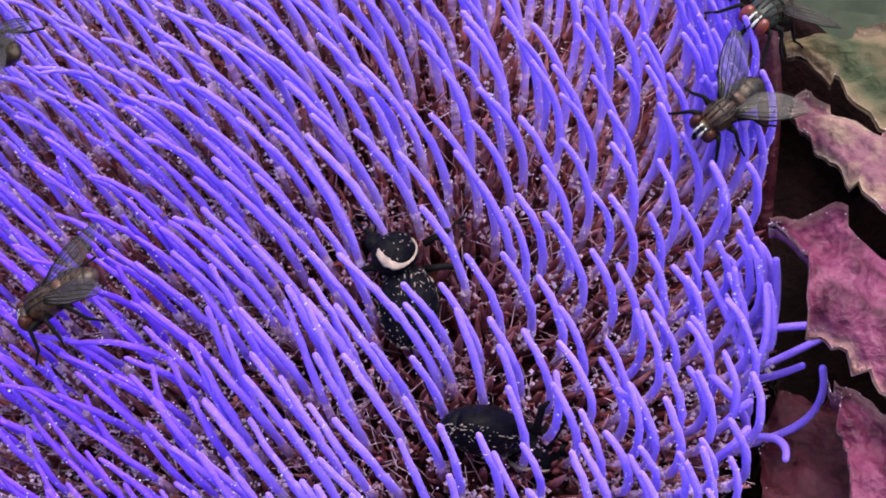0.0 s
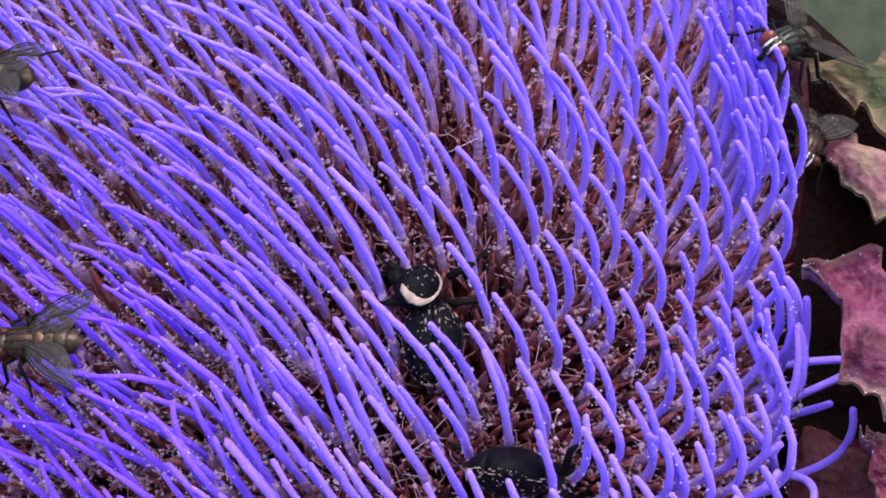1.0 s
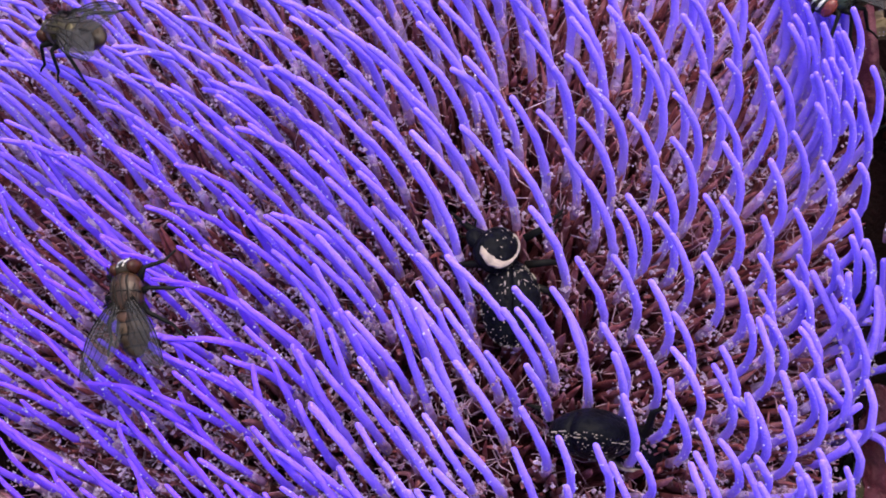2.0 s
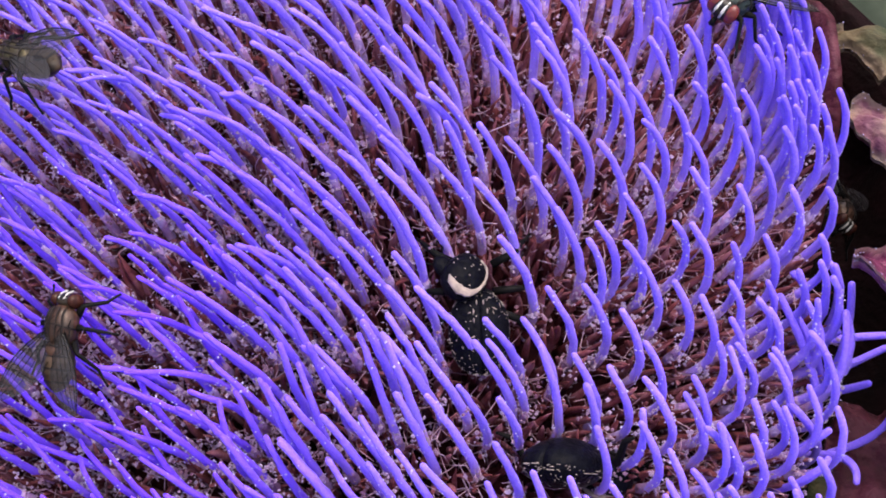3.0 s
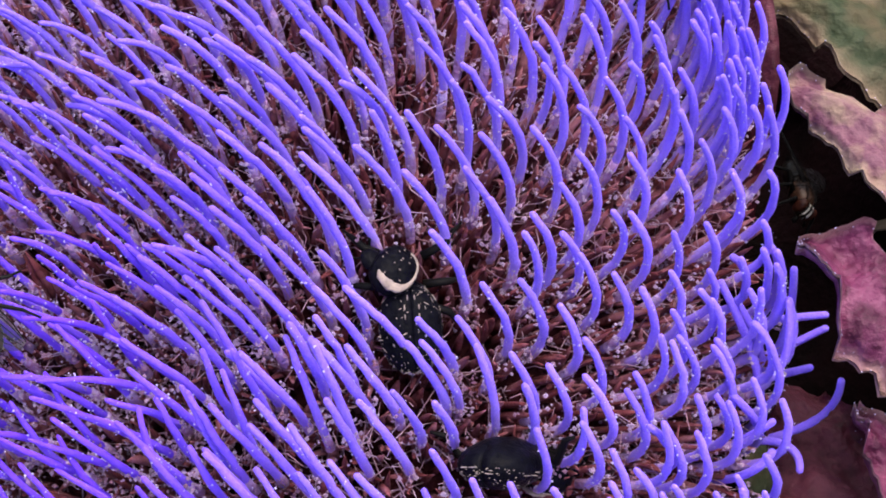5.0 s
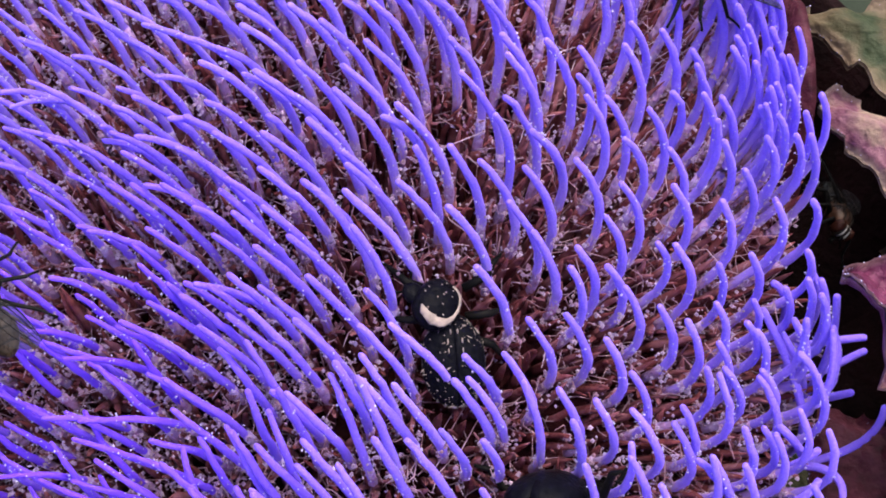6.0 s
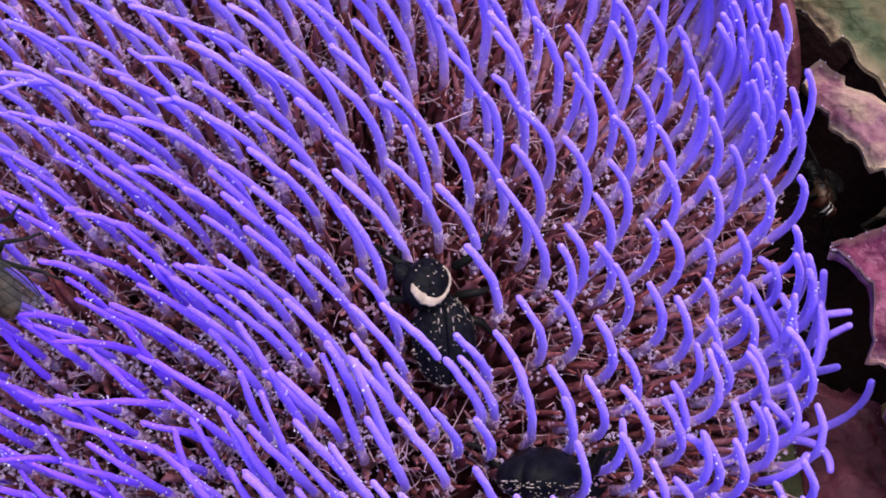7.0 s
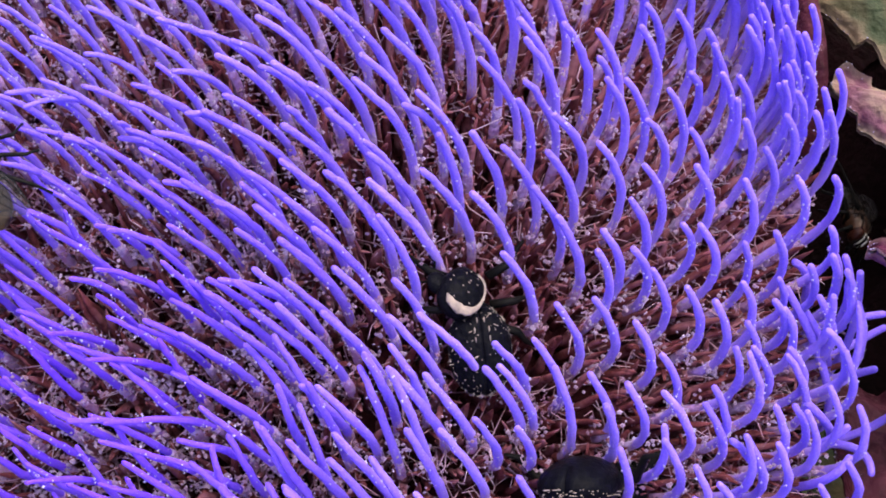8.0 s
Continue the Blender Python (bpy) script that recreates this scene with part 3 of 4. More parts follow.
def overhang(tip, heading, upper, lower, root, mat, seed, label, thick=0.7, wave=0.9, roll=0.8, band=5):
    """A bract that arches up from the cup and leans in over the gap. upper, lower: half widths along it, in millimetres from the tip."""
    bm = bmesh.new()
    edge = bm.verts.layers.float.new("edge")
    tip, h = Vector(tip), sphere_dir(90, heading)
    foot = sphere_dir(90, root) * 53 + Vector((0, 0, 2))
    away = (foot - tip).normalized()
    away.z = 0
    ctrl = [tip, tip + h * 11 + Vector((0, 0, 2.0)), foot + away.normalized() * 9 + Vector((0, 0, 32)), foot]
    rows, cols = 64, 30
    grid, gone, before = [], 0.0, tip
    for i in range(rows + 1):
        s = (i / rows) ** 1.5
        p = curve_point(ctrl, s)
        gone += (p - before).length
        before = p
        d = (curve_point(ctrl, min(1, s + 0.02)) - curve_point(ctrl, max(0, s - 0.02))).normalized()
        side = Vector((0, 0, 1)).cross(h).lerp(Vector((0, 0, 1)).cross(away.normalized()), min(1, gone / 25))
        side = (side - d * side.dot(d)).normalized()
        face = d.cross(side).normalized()
        hi, lo = along_profile(upper, gone), along_profile(lower, gone)
        line = []
        for j in range(cols + 1):
            u = 2 * j / cols - 1
            rag = (0.25 + 0.05 * band) * noise.noise(Vector((gone * 0.9, seed, 1 if u > 0 else 2))) + 0.14 * noise.noise(Vector((gone * 2.3, seed, 3 if u > 0 else 4)))
            w = (lo + hi) / 2 + u * ((hi - lo) / 2 + rag * u * u)
            q = Vector((gone * 0.16 + seed * 7, w * 0.22, seed))
            ripple = noise.noise(q * 1.6) * wave * 1.4 + noise.noise(q * 4) * 0.4 + 0.12 * noise.noise(Vector((w * 3.2, gone * 0.3, seed))) + noise.noise(q * 14) * 0.14
            rim = max(abs(u) ** band, max(0, 1 - gone / 1.1) ** 2)
            bend = roll * (max(0, abs(u) - 0.75) * 4) ** 2 * (1 if math.sin(gone * 0.5 + seed) > -0.3 else -0.8) - 0.045 * (w - (hi + lo) / 2) ** 2
            line.append((p + side * w + face * (ripple + bend), face, rim))
        grid.append(line)
    for sign in (0.5, -0.5):
        for line in grid:
            for pos, face, rim in line:
                v = bm.verts.new(local(pos + face * (sign * thick * (1 - 0.45 * rim))))
                v[edge] = rim
    bm.verts.ensure_lookup_table()
    size, count = cols + 1, (rows + 1) * (cols + 1)
    for i in range(rows):
        for j in range(cols):
            k = i * size + j
            bm.faces.new([bm.verts[x] for x in (k, k + 1, k + size + 1, k + size)])
            bm.faces.new([bm.verts[count + x] for x in (k + size, k + size + 1, k + 1, k)])
    ring = [i * size for i in range(rows)] + [rows * size + j for j in range(cols)] + [i * size + cols for i in range(rows, 0, -1)] + list(range(cols, 0, -1))
    for a, b in zip(ring, ring[1:] + ring[:1]):
        bm.faces.new([bm.verts[x] for x in (b, a, count + a, count + b)])
    for _ in range(70):
        line = grid[rng.randrange(0, 40)]
        pos, face, rim = line[rng.choice((0, 0, 1, cols, cols - 1, rng.randrange(0, cols + 1), rng.randrange(0, cols + 1)))]
        dust.append(pos + face * (thick * 0.3))
    return part("bract", bm, mat, flower, label)


def inner_bract():
    """The long dark red bract that stands against the outermost florets, its margin bent outwards."""
    bm = bmesh.new()
    edge = bm.verts.layers.float.new("edge")
    rows, cols = 26, 46
    sheets = []
    for lift in (0.0, 0.7):
        grid = []
        for i in range(rows + 1):
            v = i / rows
            line = []
            for j in range(cols + 1):
                u = j / cols
                y = 6 + 27 * u
                top = 37.5 - 17 * abs(2 * u - 1) ** 2.4 + 0.5 * noise.noise(Vector((y * 0.45, 3, 0))) + 0.2 * noise.noise(Vector((y * 1.7, 5, 0)))
                z = 6 + (top - 6) * v
                x = 25.4 + 1.2 * v + 3.0 * v ** 5 - 0.006 * (y - 14) ** 2 + lift
                x += 0.5 * noise.noise(Vector((y * 0.16, v * 3, 2))) + 0.12 * noise.noise(Vector((y * 1.1, v * 2, 7)))
                vert = bm.verts.new(local((x, y, z)))
                vert[edge] = v ** 14
                line.append(vert)
            grid.append(line)
        sheets.append(grid)
    for n, grid in enumerate(sheets):
        for one, two in zip(grid, grid[1:]):
            for j in range(cols):
                quad = (one[j], one[j + 1], two[j + 1], two[j])
                bm.faces.new(quad if n else quad[::-1])
    front, back_sheet = sheets
    for j in range(cols):
        bm.faces.new((front[-1][j + 1], front[-1][j], back_sheet[-1][j], back_sheet[-1][j + 1]))
    for i in range(rows):
        for j in (0, cols):
            bm.faces.new((front[i][j], front[i + 1][j], back_sheet[i + 1][j], back_sheet[i][j]))
    bmesh.ops.recalc_face_normals(bm, faces=bm.faces)
    part("bract", bm, BRACT_RED, flower, "dark red inner bract standing against the florets")


def build_bracts():
    # those that lean in over the open rim
    overhang((27.7, -4.2, 39.3), -25, ((0, 0.2), (1.4, 2.0), (2.7, 3.0), (4.5, 3.5), (8.9, 2.8), (14, 3.5), (50, 6)), ((0, -0.3), (2.3, -1.1), (3.4, -1.6), (4.1, -4.5), (5.3, -5.8), (8.9, -6.3), (11, -8), (14, -10), (50, -7)), -14, BRACT, 1, "magenta-purple bract with a pale speckled margin", 0.7, 1.7, 1.5)
    overhang((31.3, 14.4, 33.0), -35, ((0, 0.8), (0.6, 2.0), (3, 1.7), (5.5, 2.0), (9, 2.0), (14, 3), (30, 6), (50, 6)), ((0, -0.3), (1.8, -1.5), (5.5, -2.6), (7.4, -4.5), (9.4, -6.4), (11, -6.8), (14, -8), (50, -7)), 5, BRACT_DRY, 2, "pinkish bract drying tan at its ragged margin", 0.7, 1.4, 1.2)
    overhang((31.2, 23.7, 31.5), -40, ((0, 0.5), (3.6, 3.6), (7, 5.5), (14, 9), (50, 9)), ((0, -0.6), (2.0, 0.3), (3.8, -0.1), (5.4, -1.1), (7.4, -4.1), (8.7, -4.2), (16, -7), (50, -7)), 22, BRACT_GREEN, 3, "grey-green outer bract with a dry tan margin", 0.9, 1.0, 1.2, 2.2)
    overhang((30.1, -8.3, 24), -55, ((0, 0.7), (0.8, 1.9), (2.2, 2.6), (5, 2.7), (9, 2.2), (14, 2), (50, 5)), ((0, -0.7), (0.8, -2.0), (2.5, -4), (8, -7), (20, -9), (50, -7)), -42, BRACT_RED, 5, "dark maroon bract with a pale dotted edge", 0.7, 1.3, 1.1)
    overhang((32.1, -14.6, 33), -60, ((0, 0.3), (2.3, 1.4), (4.4, 1.8), (6, 0.9), (7.3, -0.9), (12, -0.5), (50, 5)), ((0, -0.3), (1.8, -0.8), (4, -2.1), (7, -4.5), (12, -7), (50, -7)), -33, BRACT, 6, "purple bract with a curled magenta tip", 0.7, 1.5, 1.6)
    inner_bract()
    # scales added deep in the rim gap to darken it; near-black ones paint shade
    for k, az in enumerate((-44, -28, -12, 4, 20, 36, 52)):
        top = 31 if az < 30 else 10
        bract(az, ((34, -4), (48, -2), (55, 0.45 * top), (50, top)), 10.0, BRACT_GREEN if az in (-12, -28, -44) else BRACT_SHADED, rng.uniform(-1, 1), 0.2, 0.5, 30 + k, 0.8, pointed=0.85)
        bract(az + 8, ((27, 4), (29, 10), (30, 13), (30.5, 16)), 5.0, BRACT_SHADED, rng.uniform(-1, 1), 0.2, 0.5, 90 + k, 0.6)
    # the inner and outer whorls that carry on round the head
    for k in range(22):
        az = 42 + k * 13.4
        inner = BRACT if k % 2 else BRACT_SHADED
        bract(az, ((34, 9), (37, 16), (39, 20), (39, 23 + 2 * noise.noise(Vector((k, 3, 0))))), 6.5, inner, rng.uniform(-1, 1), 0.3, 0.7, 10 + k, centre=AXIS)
    for k in range(18):
        az = 7 + k * 20
        if az < 60 or az > 310:
            continue
        bract(az, ((32, -12), (46, -4), (54, 3), (58, 8 + 3 * noise.noise(Vector((k, 8, 0))))), 10, BRACT_GREEN, rng.uniform(-1, 1), 0.25, 0.9, 40 + k, 0.9, centre=AXIS)
    for k in range(14):
        az = 15 + k * 25.7
        bract(az, ((14, -27), (34, -25), (45, -12), (52, -2)), 11, BRACT_GREEN, rng.uniform(-1, 1), 0.25, 0.9, 70 + k, 1.1, centre=AXIS)


build_bracts()


def build_dust():
    bm = bmesh.new()
    for p in dust:
        lathe_blob(bm, [rng.uniform(0.03, 0.075) * MM] * 3, local(p), 5, 4)
    tagged(part("bract_dust", bm, POLLEN, flower), "pale pollen specks lying on the bracts", kind="stuff")


build_dust()


# ---- stem and leaves ----
def build_stem():
    bm = bmesh.new()
    points = [Vector((0, 0, -0.7195 + 0.72 * i / 12)) + Vector((0.01 * math.sin(i * 0.8), 0.008 * math.cos(i), 0)) * (1 - i / 12) for i in range(13)]
    tube(bm, points, [0.014 - 0.004 * i / 12 for i in range(13)], 14)
    part("stem", bm, STEM, flower, "ribbed grey-green stem")


def leaf(azimuth, root, reach, droop, half, seed, lobes=7):
    """A long cut leaf: a thick midrib and a blade with pointed lobes. Metres."""
    blade, rib = bmesh.new(), bmesh.new()
    out, along = sphere_dir(90, azimuth), sphere_dir(90, azimuth + 90)
    spine = []
    for i in range(29):
        s = i / 28
        spine.append(Vector((0, 0, root)) + out * (0.01 + reach * s) + Vector((0, 0, reach * (0.45 * s - droop * s * s))))
    lower = []
    for i, p in enumerate(spine):
        s = i / 28
        cut = 0.45 + 0.55 * abs(math.sin(math.pi * s * lobes))
        w = half * math.sin(math.pi * min(1, 0.08 + s * 0.92)) * cut + 0.002
        line = []
        for j in range(9):
            u = j / 4 - 1
            up = 0.18 * w * abs(u) + 0.006 * noise.noise(Vector((s * 6, u * 2, seed)))
            line.append(p + along * (u * w) + out * (0.25 * w * abs(u)) + Vector((0, 0, up)))
        lower.append(line)
    for lift in (0.0, -0.0012):
        made = [[blade.verts.new(q + Vector((0, 0, lift))) for q in line] for line in lower]
        for one, two in zip(made, made[1:]):
            for j in range(8):
                blade.faces.new((one[j], one[j + 1], two[j + 1], two[j]))
    shift = Vector((0, 0, 0.72))
    for v in blade.verts:
        v.co = v.co - shift
    ob = part("leaf", blade, LEAF, flower)
    tube(rib, [p - shift + Vector((0, 0, -0.002)) for p in spine], [0.006 - 0.005 * i / 28 for i in range(29)], 8)
    part("midrib", rib, STEM, ob)


def build_leaves():
    leaf(35, 0.62, 0.30, 0.30, 0.075, 1)
    leaf(-10, 0.58, 0.32, 0.42, 0.075, 2)
    leaf(80, 0.56, 0.34, 0.35, 0.07, 3)
    leaf(150, 0.50, 0.36, 0.45, 0.08, 4)
    leaf(215, 0.46, 0.36, 0.5, 0.08, 5)
    leaf(290, 0.42, 0.38, 0.5, 0.08, 6)
    leaf(10, 0.40, 0.40, 0.4, 0.09, 7)


build_stem()
build_leaves()


# ---- beetles ----
def leg(bm, knots, radii):
    tube(bm, [Vector(k) * MM for k in knots], [r * MM for r in radii], 6)


def build_beetle(m, label):
    """A flower chafer, forward along x, 10 mm long."""
    ob = empty("beetle", m, label, "beetle", "beetles in the flower")
    r = random.Random(4)

    def shell(name, size, at, mat, squash=1.0, lab="", cut=None):
        bm = bmesh.new()
        lathe_blob(bm, [s * MM for s in size], [a * MM for a in at], 24, 14, squash)
        if cut:
            geom = bm.verts[:] + bm.edges[:] + bm.faces[:]
            bmesh.ops.bisect_plane(bm, geom=geom, plane_co=(0, cut * 0.03 * MM, 0), plane_no=(0, -cut, 0), clear_outer=True)
            bmesh.ops.holes_fill(bm, edges=bm.edges, sides=60)
        for v in bm.verts:
            v.co += v.normal * (0.05 * MM * noise.noise(v.co * 900))
        return part(name, bm, mat, ob, lab)

    shell("abdomen", (3.2, 2.1, 1.3), (-2.6, 0, 1.5), BLACK)
    for side in (1, -1):
        wing_case = shell("wing_case", (3.2, 2.3, 1.4), (-2.9, 0, 1.75), BLACK, 0.85, cut=side, lab="black wing case flecked with cream")
        bm = bmesh.new()
        for _ in range(90):
            u, v = r.uniform(0.08, 1.45), r.uniform(0.1, 3.0)
            q = Vector((-2.9 + 3.2 * math.copysign(abs(math.cos(v)) ** 0.85, math.cos(v)), side * 2.3 * math.sin(v) * math.sin(u), 1.75 + 1.4 * math.sin(v) * math.cos(u)))
            lathe_blob(bm, (r.choice((0.03, 0.04, 0.05, 0.06, 0.09, 0.16, 0.34)) * MM, r.uniform(0.03, 0.06) * MM, 0.035 * MM), q * MM, 6, 4, 1, Matrix.Rotation(r.uniform(0, 3), 4, "Z"))
        for w in range(0, 12, 3):
            q = Vector((-0.7 - 0.22 * w, side * (0.25 + 0.3 * math.sin(w * 0.35)), 2.95 + 0.2 * math.sin(0.28 * w)))
            lathe_blob(bm, (0.22 * MM, 0.06 * MM, 0.06 * MM), q * MM, 6, 4)
        tagged(part("fleck", bm, CREAM, wing_case), "irregular cream flecks", kind="stuff")
    collar = shell("pronotum", (1.65, 2.0, 1.25), (1.6, 0, 2.15), BLACK, 0.8, "glossy black pronotum")
    bm = bmesh.new()
    pts, rad = [], []
    for k in range(23):
        a = radians(48 + k * 10)
        x, y = 0.76 * math.cos(a), 0.76 * math.sin(a)
        pts.append(Vector((1.6 + 1.65 * math.copysign(abs(x) ** 0.8, x), 2.0 * y, 2.15 + 1.25 * 0.65)) * MM)
        rad.append((0.9 + 0.35 * noise.noise(Vector((k * 0.9, 2, 0)))) * (0.15 + 0.34 * math.exp(-((k - 6) / 5.0) ** 2)) * min(1, 0.4 + k / 3) * MM)
    tube(bm, pts, rad, 9, flat=0.38)
    part("margin", bm, CREAM, collar, "cream rim round the pronotum")
    bm = bmesh.new()
    for _ in range(12):
        a, q = r.uniform(0, 6.28), 0.75 * math.sqrt(r.random())
        x, y = q * math.cos(a), q * math.sin(a)
        lathe_blob(bm, (r.uniform(0.05, 0.11) * MM, 0.05 * MM, 0.04 * MM), Vector((1.6 + 1.65 * math.copysign(abs(x) ** 0.8, x), 2.0 * y, 2.15 + 1.25 * math.sqrt(1 - q * q))) * MM, 6, 4)
    tagged(part("speck", bm, CREAM, collar), "tiny cream specks", kind="stuff")
    head = shell("head", (0.95, 0.8, 0.55), (3.2, 0.25, 1.8), BLACK)
    # the forebody is turned aside and rolled against the wing cases
    joint = Matrix.Translation((0.1 * MM, 0, 1.9 * MM))
    for fore in (collar, head):
        fore.matrix_local = joint @ Matrix.Rotation(radians(46), 4, "Z") @ Matrix.Rotation(radians(26), 4, "X") @ joint.inverted()
    for side in (1, -1):
        bm = bmesh.new()
        lathe_blob(bm, (0.24 * MM, 0.22 * MM, 0.24 * MM), (3.1 * MM, side * 0.72 * MM, 1.65 * MM), 10, 8)
        part("eye", bm, BLACK, head)
        bm = bmesh.new()
        leg(bm, ((3.9, side * 0.5, 1.5), (4.3, side * 1.0, 1.7), (4.9, side * 1.2, 1.8)), (0.1, 0.08, 0.22))
        part("antenna", bm, FLY_LEG, head)
        for x, reach in ((2.2, 1.6), (0.2, 0.2), (-1.2, -1.4)):
            bm = bmesh.new()
            leg(bm, ((x, side * 1.2, 1.0), (x + reach * 0.5, side * 2.9, 1.5), (x + reach, side * 3.6, 0.3), (x + reach * 1.4, side * 4.3, 0.1)), (0.35, 0.3, 0.22, 0.1))
            part("leg", bm, FLY_LEG, ob)
    return ob


def stance(p, forward, up):
    """A pose at p (millimetres about the sphere's centre) from a forward and an up direction."""
    f, u = Vector(forward).normalized(), Vector(up)
    s = u.cross(f).normalized()
    u = f.cross(s)
    m = Matrix((f, s, u)).transposed().to_4x4()
    m.translation = HEAD + Vector(p) * MM
    return m


beetle_a = build_beetle(stance(BEETLE_A, AHEAD, (0.05, -0.40, 0.90)) @ Matrix.Scale(1.06, 4), "black flower chafer with cream pronotum rim deep among florets")
beetle_b = build_beetle(stance(BEETLE_B, (0.45, 0.3, -0.8), (-0.3, -0.64, 0.3)) @ Matrix.Scale(1.32, 4), "black flower chafer burrowed head down among the florets")


# ---- flies ----
def build_fly(m, label, thorax_mat, abdomen_mat, eye_mat, spread, scale=1.0):
    """A fly standing on its feet at the origin, forward along x; 7 mm long. spread: degrees of each wing from the back."""
    ob = empty("fly", m, label, "fly", "flies on the flower")
    k = MM * scale

    def blob(name, size, at, mat, parent=None, tilt=0.0, power=1.0, lab=""):
        bm = bmesh.new()
        lathe_blob(bm, [s * k for s in size], [0, 0, 0], 18, 12, power, Matrix.Rotation(radians(tilt), 4, "Y"))
        for v in bm.verts:
            v.co += Vector(at) * k
        return part(name, bm, mat, parent or ob, lab)

    thorax = blob("thorax", (1.5, 1.12, 1.02), (0.5, 0, 1.72), thorax_mat, tilt=-6, power=0.8)
    blob("scutellum", (0.52, 0.66, 0.42), (-0.95, 0, 2.12), thorax_mat, thorax)
    bm = bmesh.new()
    for s in range(70):  # bristles
        a, b = rng.uniform(-1.3, 1.2), rng.uniform(-1.2, 1.2)
        root = Vector((0.5 + 1.35 * math.sin(a) * math.cos(b), 1.08 * math.sin(b), 1.72 + 0.98 * math.cos(a) * math.cos(b)))
        tube(bm, [root * k, (root + Vector((-0.35, 0.35 * math.sin(b), 0.40))) * k], [0.028 * k, 0.008 * k], 3)
    tagged(part("bristle", bm, FLY_LEG, thorax), "black bristles", kind="stuff")

    def stripe(y0, x0, x1, wide):
        bm = bmesh.new()
        line = []
        for i in range(11):
            x = x0 + (x1 - x0) * i / 10
            u = min(1, abs(x - 0.5) / 1.5) ** 1.25
            y = y0 * (1 - 0.25 * u)
            line.append(Vector((x, y, 1.74 + 1.03 * math.sqrt(max(0.02, 1 - u * u - (y / 1.14) ** 2)) + 0.10 * (x - 0.5))) * k)
        tube(bm, line, [wide * k * (0.5 if i in (0, 10) else 1) for i in range(11)], 6, flat=0.35)
        part("stripe", bm, FLY_STRIPE, thorax, "dark lengthwise stripe")

    for y0, wide in ((0.24, 0.085), (-0.24, 0.085), (0.66, 0.13), (-0.66, 0.13)):
        stripe(y0, -0.75, 1.75, wide)
    for x, wide in ((0.62, 0.985), (-0.72, 0.82)):
        bm = bmesh.new()
        ring = [Vector((x - 0.16 * abs(math.cos(w)), 1.14 * wide * math.cos(w), 1.74 + 1.03 * wide * math.sin(w))) * k for w in [math.pi * i / 14 for i in range(15)]]
        tube(bm, ring, [0.06 * k] * 15, 6)
        part("band", bm, FLY_STRIPE, thorax, "dark groove across the thorax")
    bm = bmesh.new()  # the abdomen tapers in four segments
    line, rad = [], []
    for i in range(25):
        u = i / 24
        wave = 0.94 + 0.06 * abs(math.sin(u * 4 * math.pi))
        line.append(Vector((-0.55 - 3.1 * u, 0, 1.55 - 0.35 * u)) * k)
        rad.append(1.18 * k * max(0.04, math.sin(math.pi * (0.14 + 0.86 * u)) ** 0.55) * wave)
    tube(bm, line, rad, 18, flat=0.82, hint=Vector((0, 0, 1)))
    abdomen = part("abdomen", bm, abdomen_mat, ob)
    for i in (6, 12, 18):
        bm = bmesh.new()
        tube(bm, [line[i - 1], line[i], line[i + 1]], [rad[i] * 1.005, rad[i] * 1.025, rad[i] * 1.005], 18, flat=0.82, hint=Vector((0, 0, 1)))
        part("segment_band", bm, FLY_STRIPE, abdomen, "dark band round the abdomen")
    bm = bmesh.new()
    for s in range(44):
        w, u = rng.uniform(0, math.pi), rng.uniform(0.35, 0.97)
        r0 = 1.15 * math.sin(math.pi * (0.14 + 0.86 * u)) ** 0.55
        root = Vector((-0.55 - 3.1 * u, r0 * math.cos(w), 1.55 - 0.35 * u + 0.82 * r0 * math.sin(w)))
        tube(bm, [root * k, (root + Vector((-0.4, 0.2 * math.cos(w), 0.2))) * k], [0.024 * k, 0.008 * k], 3)
    tagged(part("bristle", bm, FLY_LEG, abdomen), "black bristles", kind="stuff")
    head = blob("head", (0.60, 0.95, 0.78), (2.2, 0, 1.6), FLY_DARK)
    for side in (1, -1):
        bm = bmesh.new()
        tube(bm, [Vector(p) * k for p in ((2.25, side * 0.20, 2.38), (2.62, side * 0.22, 2.10), (2.82, side * 0.24, 1.70), (2.78, side * 0.22, 1.25))], [0.06 * k, 0.10 * k, 0.11 * k, 0.08 * k], 6, flat=0.6)
        part("face", bm, FACE, head, "silvery stripe beside the eye")
    for side in (1, -1):
        blob("eye", (0.52, 0.46, 0.74), (2.24, side * 0.68, 1.70), eye_mat, head)
        bm = bmesh.new()
        leg_points = (Vector((2.85, side * 0.12, 1.65)), Vector((3.0, side * 0.14, 1.35)))
        tube(bm, [p * k for p in leg_points], [0.08 * k, 0.06 * k], 5)
        part("antenna", bm, FLY_LEG, head)
        wing(ob, side, spread[0] if side > 0 else spread[1], k)
        for x, fore, reach in ((1.3, 1.3, 2.3), (0.6, 0.0, 2.7), (0.0, -1.9, 2.6)):
            bm = bmesh.new()
            hip = Vector((x, side * 0.55, 1.0))
            knee = Vector((x + fore * 0.55, side * reach * 0.62, 1.75))
            ankle = Vector((x + fore * 0.95, side * reach * 0.95, 0.45))
            toe = Vector((x + fore * 1.45, side * reach * 1.20, 0.02))
            thigh = hip.lerp(knee, 0.5) + Vector((0, 0, 0.15))
            tube(bm, [p * k for p in (hip, thigh, knee, knee.lerp(ankle, 0.15), ankle, ankle.lerp(toe, 0.5) + Vector((0, 0, 0.06)), toe)], [0.20 * k, 0.26 * k, 0.16 * k, 0.15 * k, 0.12 * k, 0.08 * k, 0.09 * k], 6)
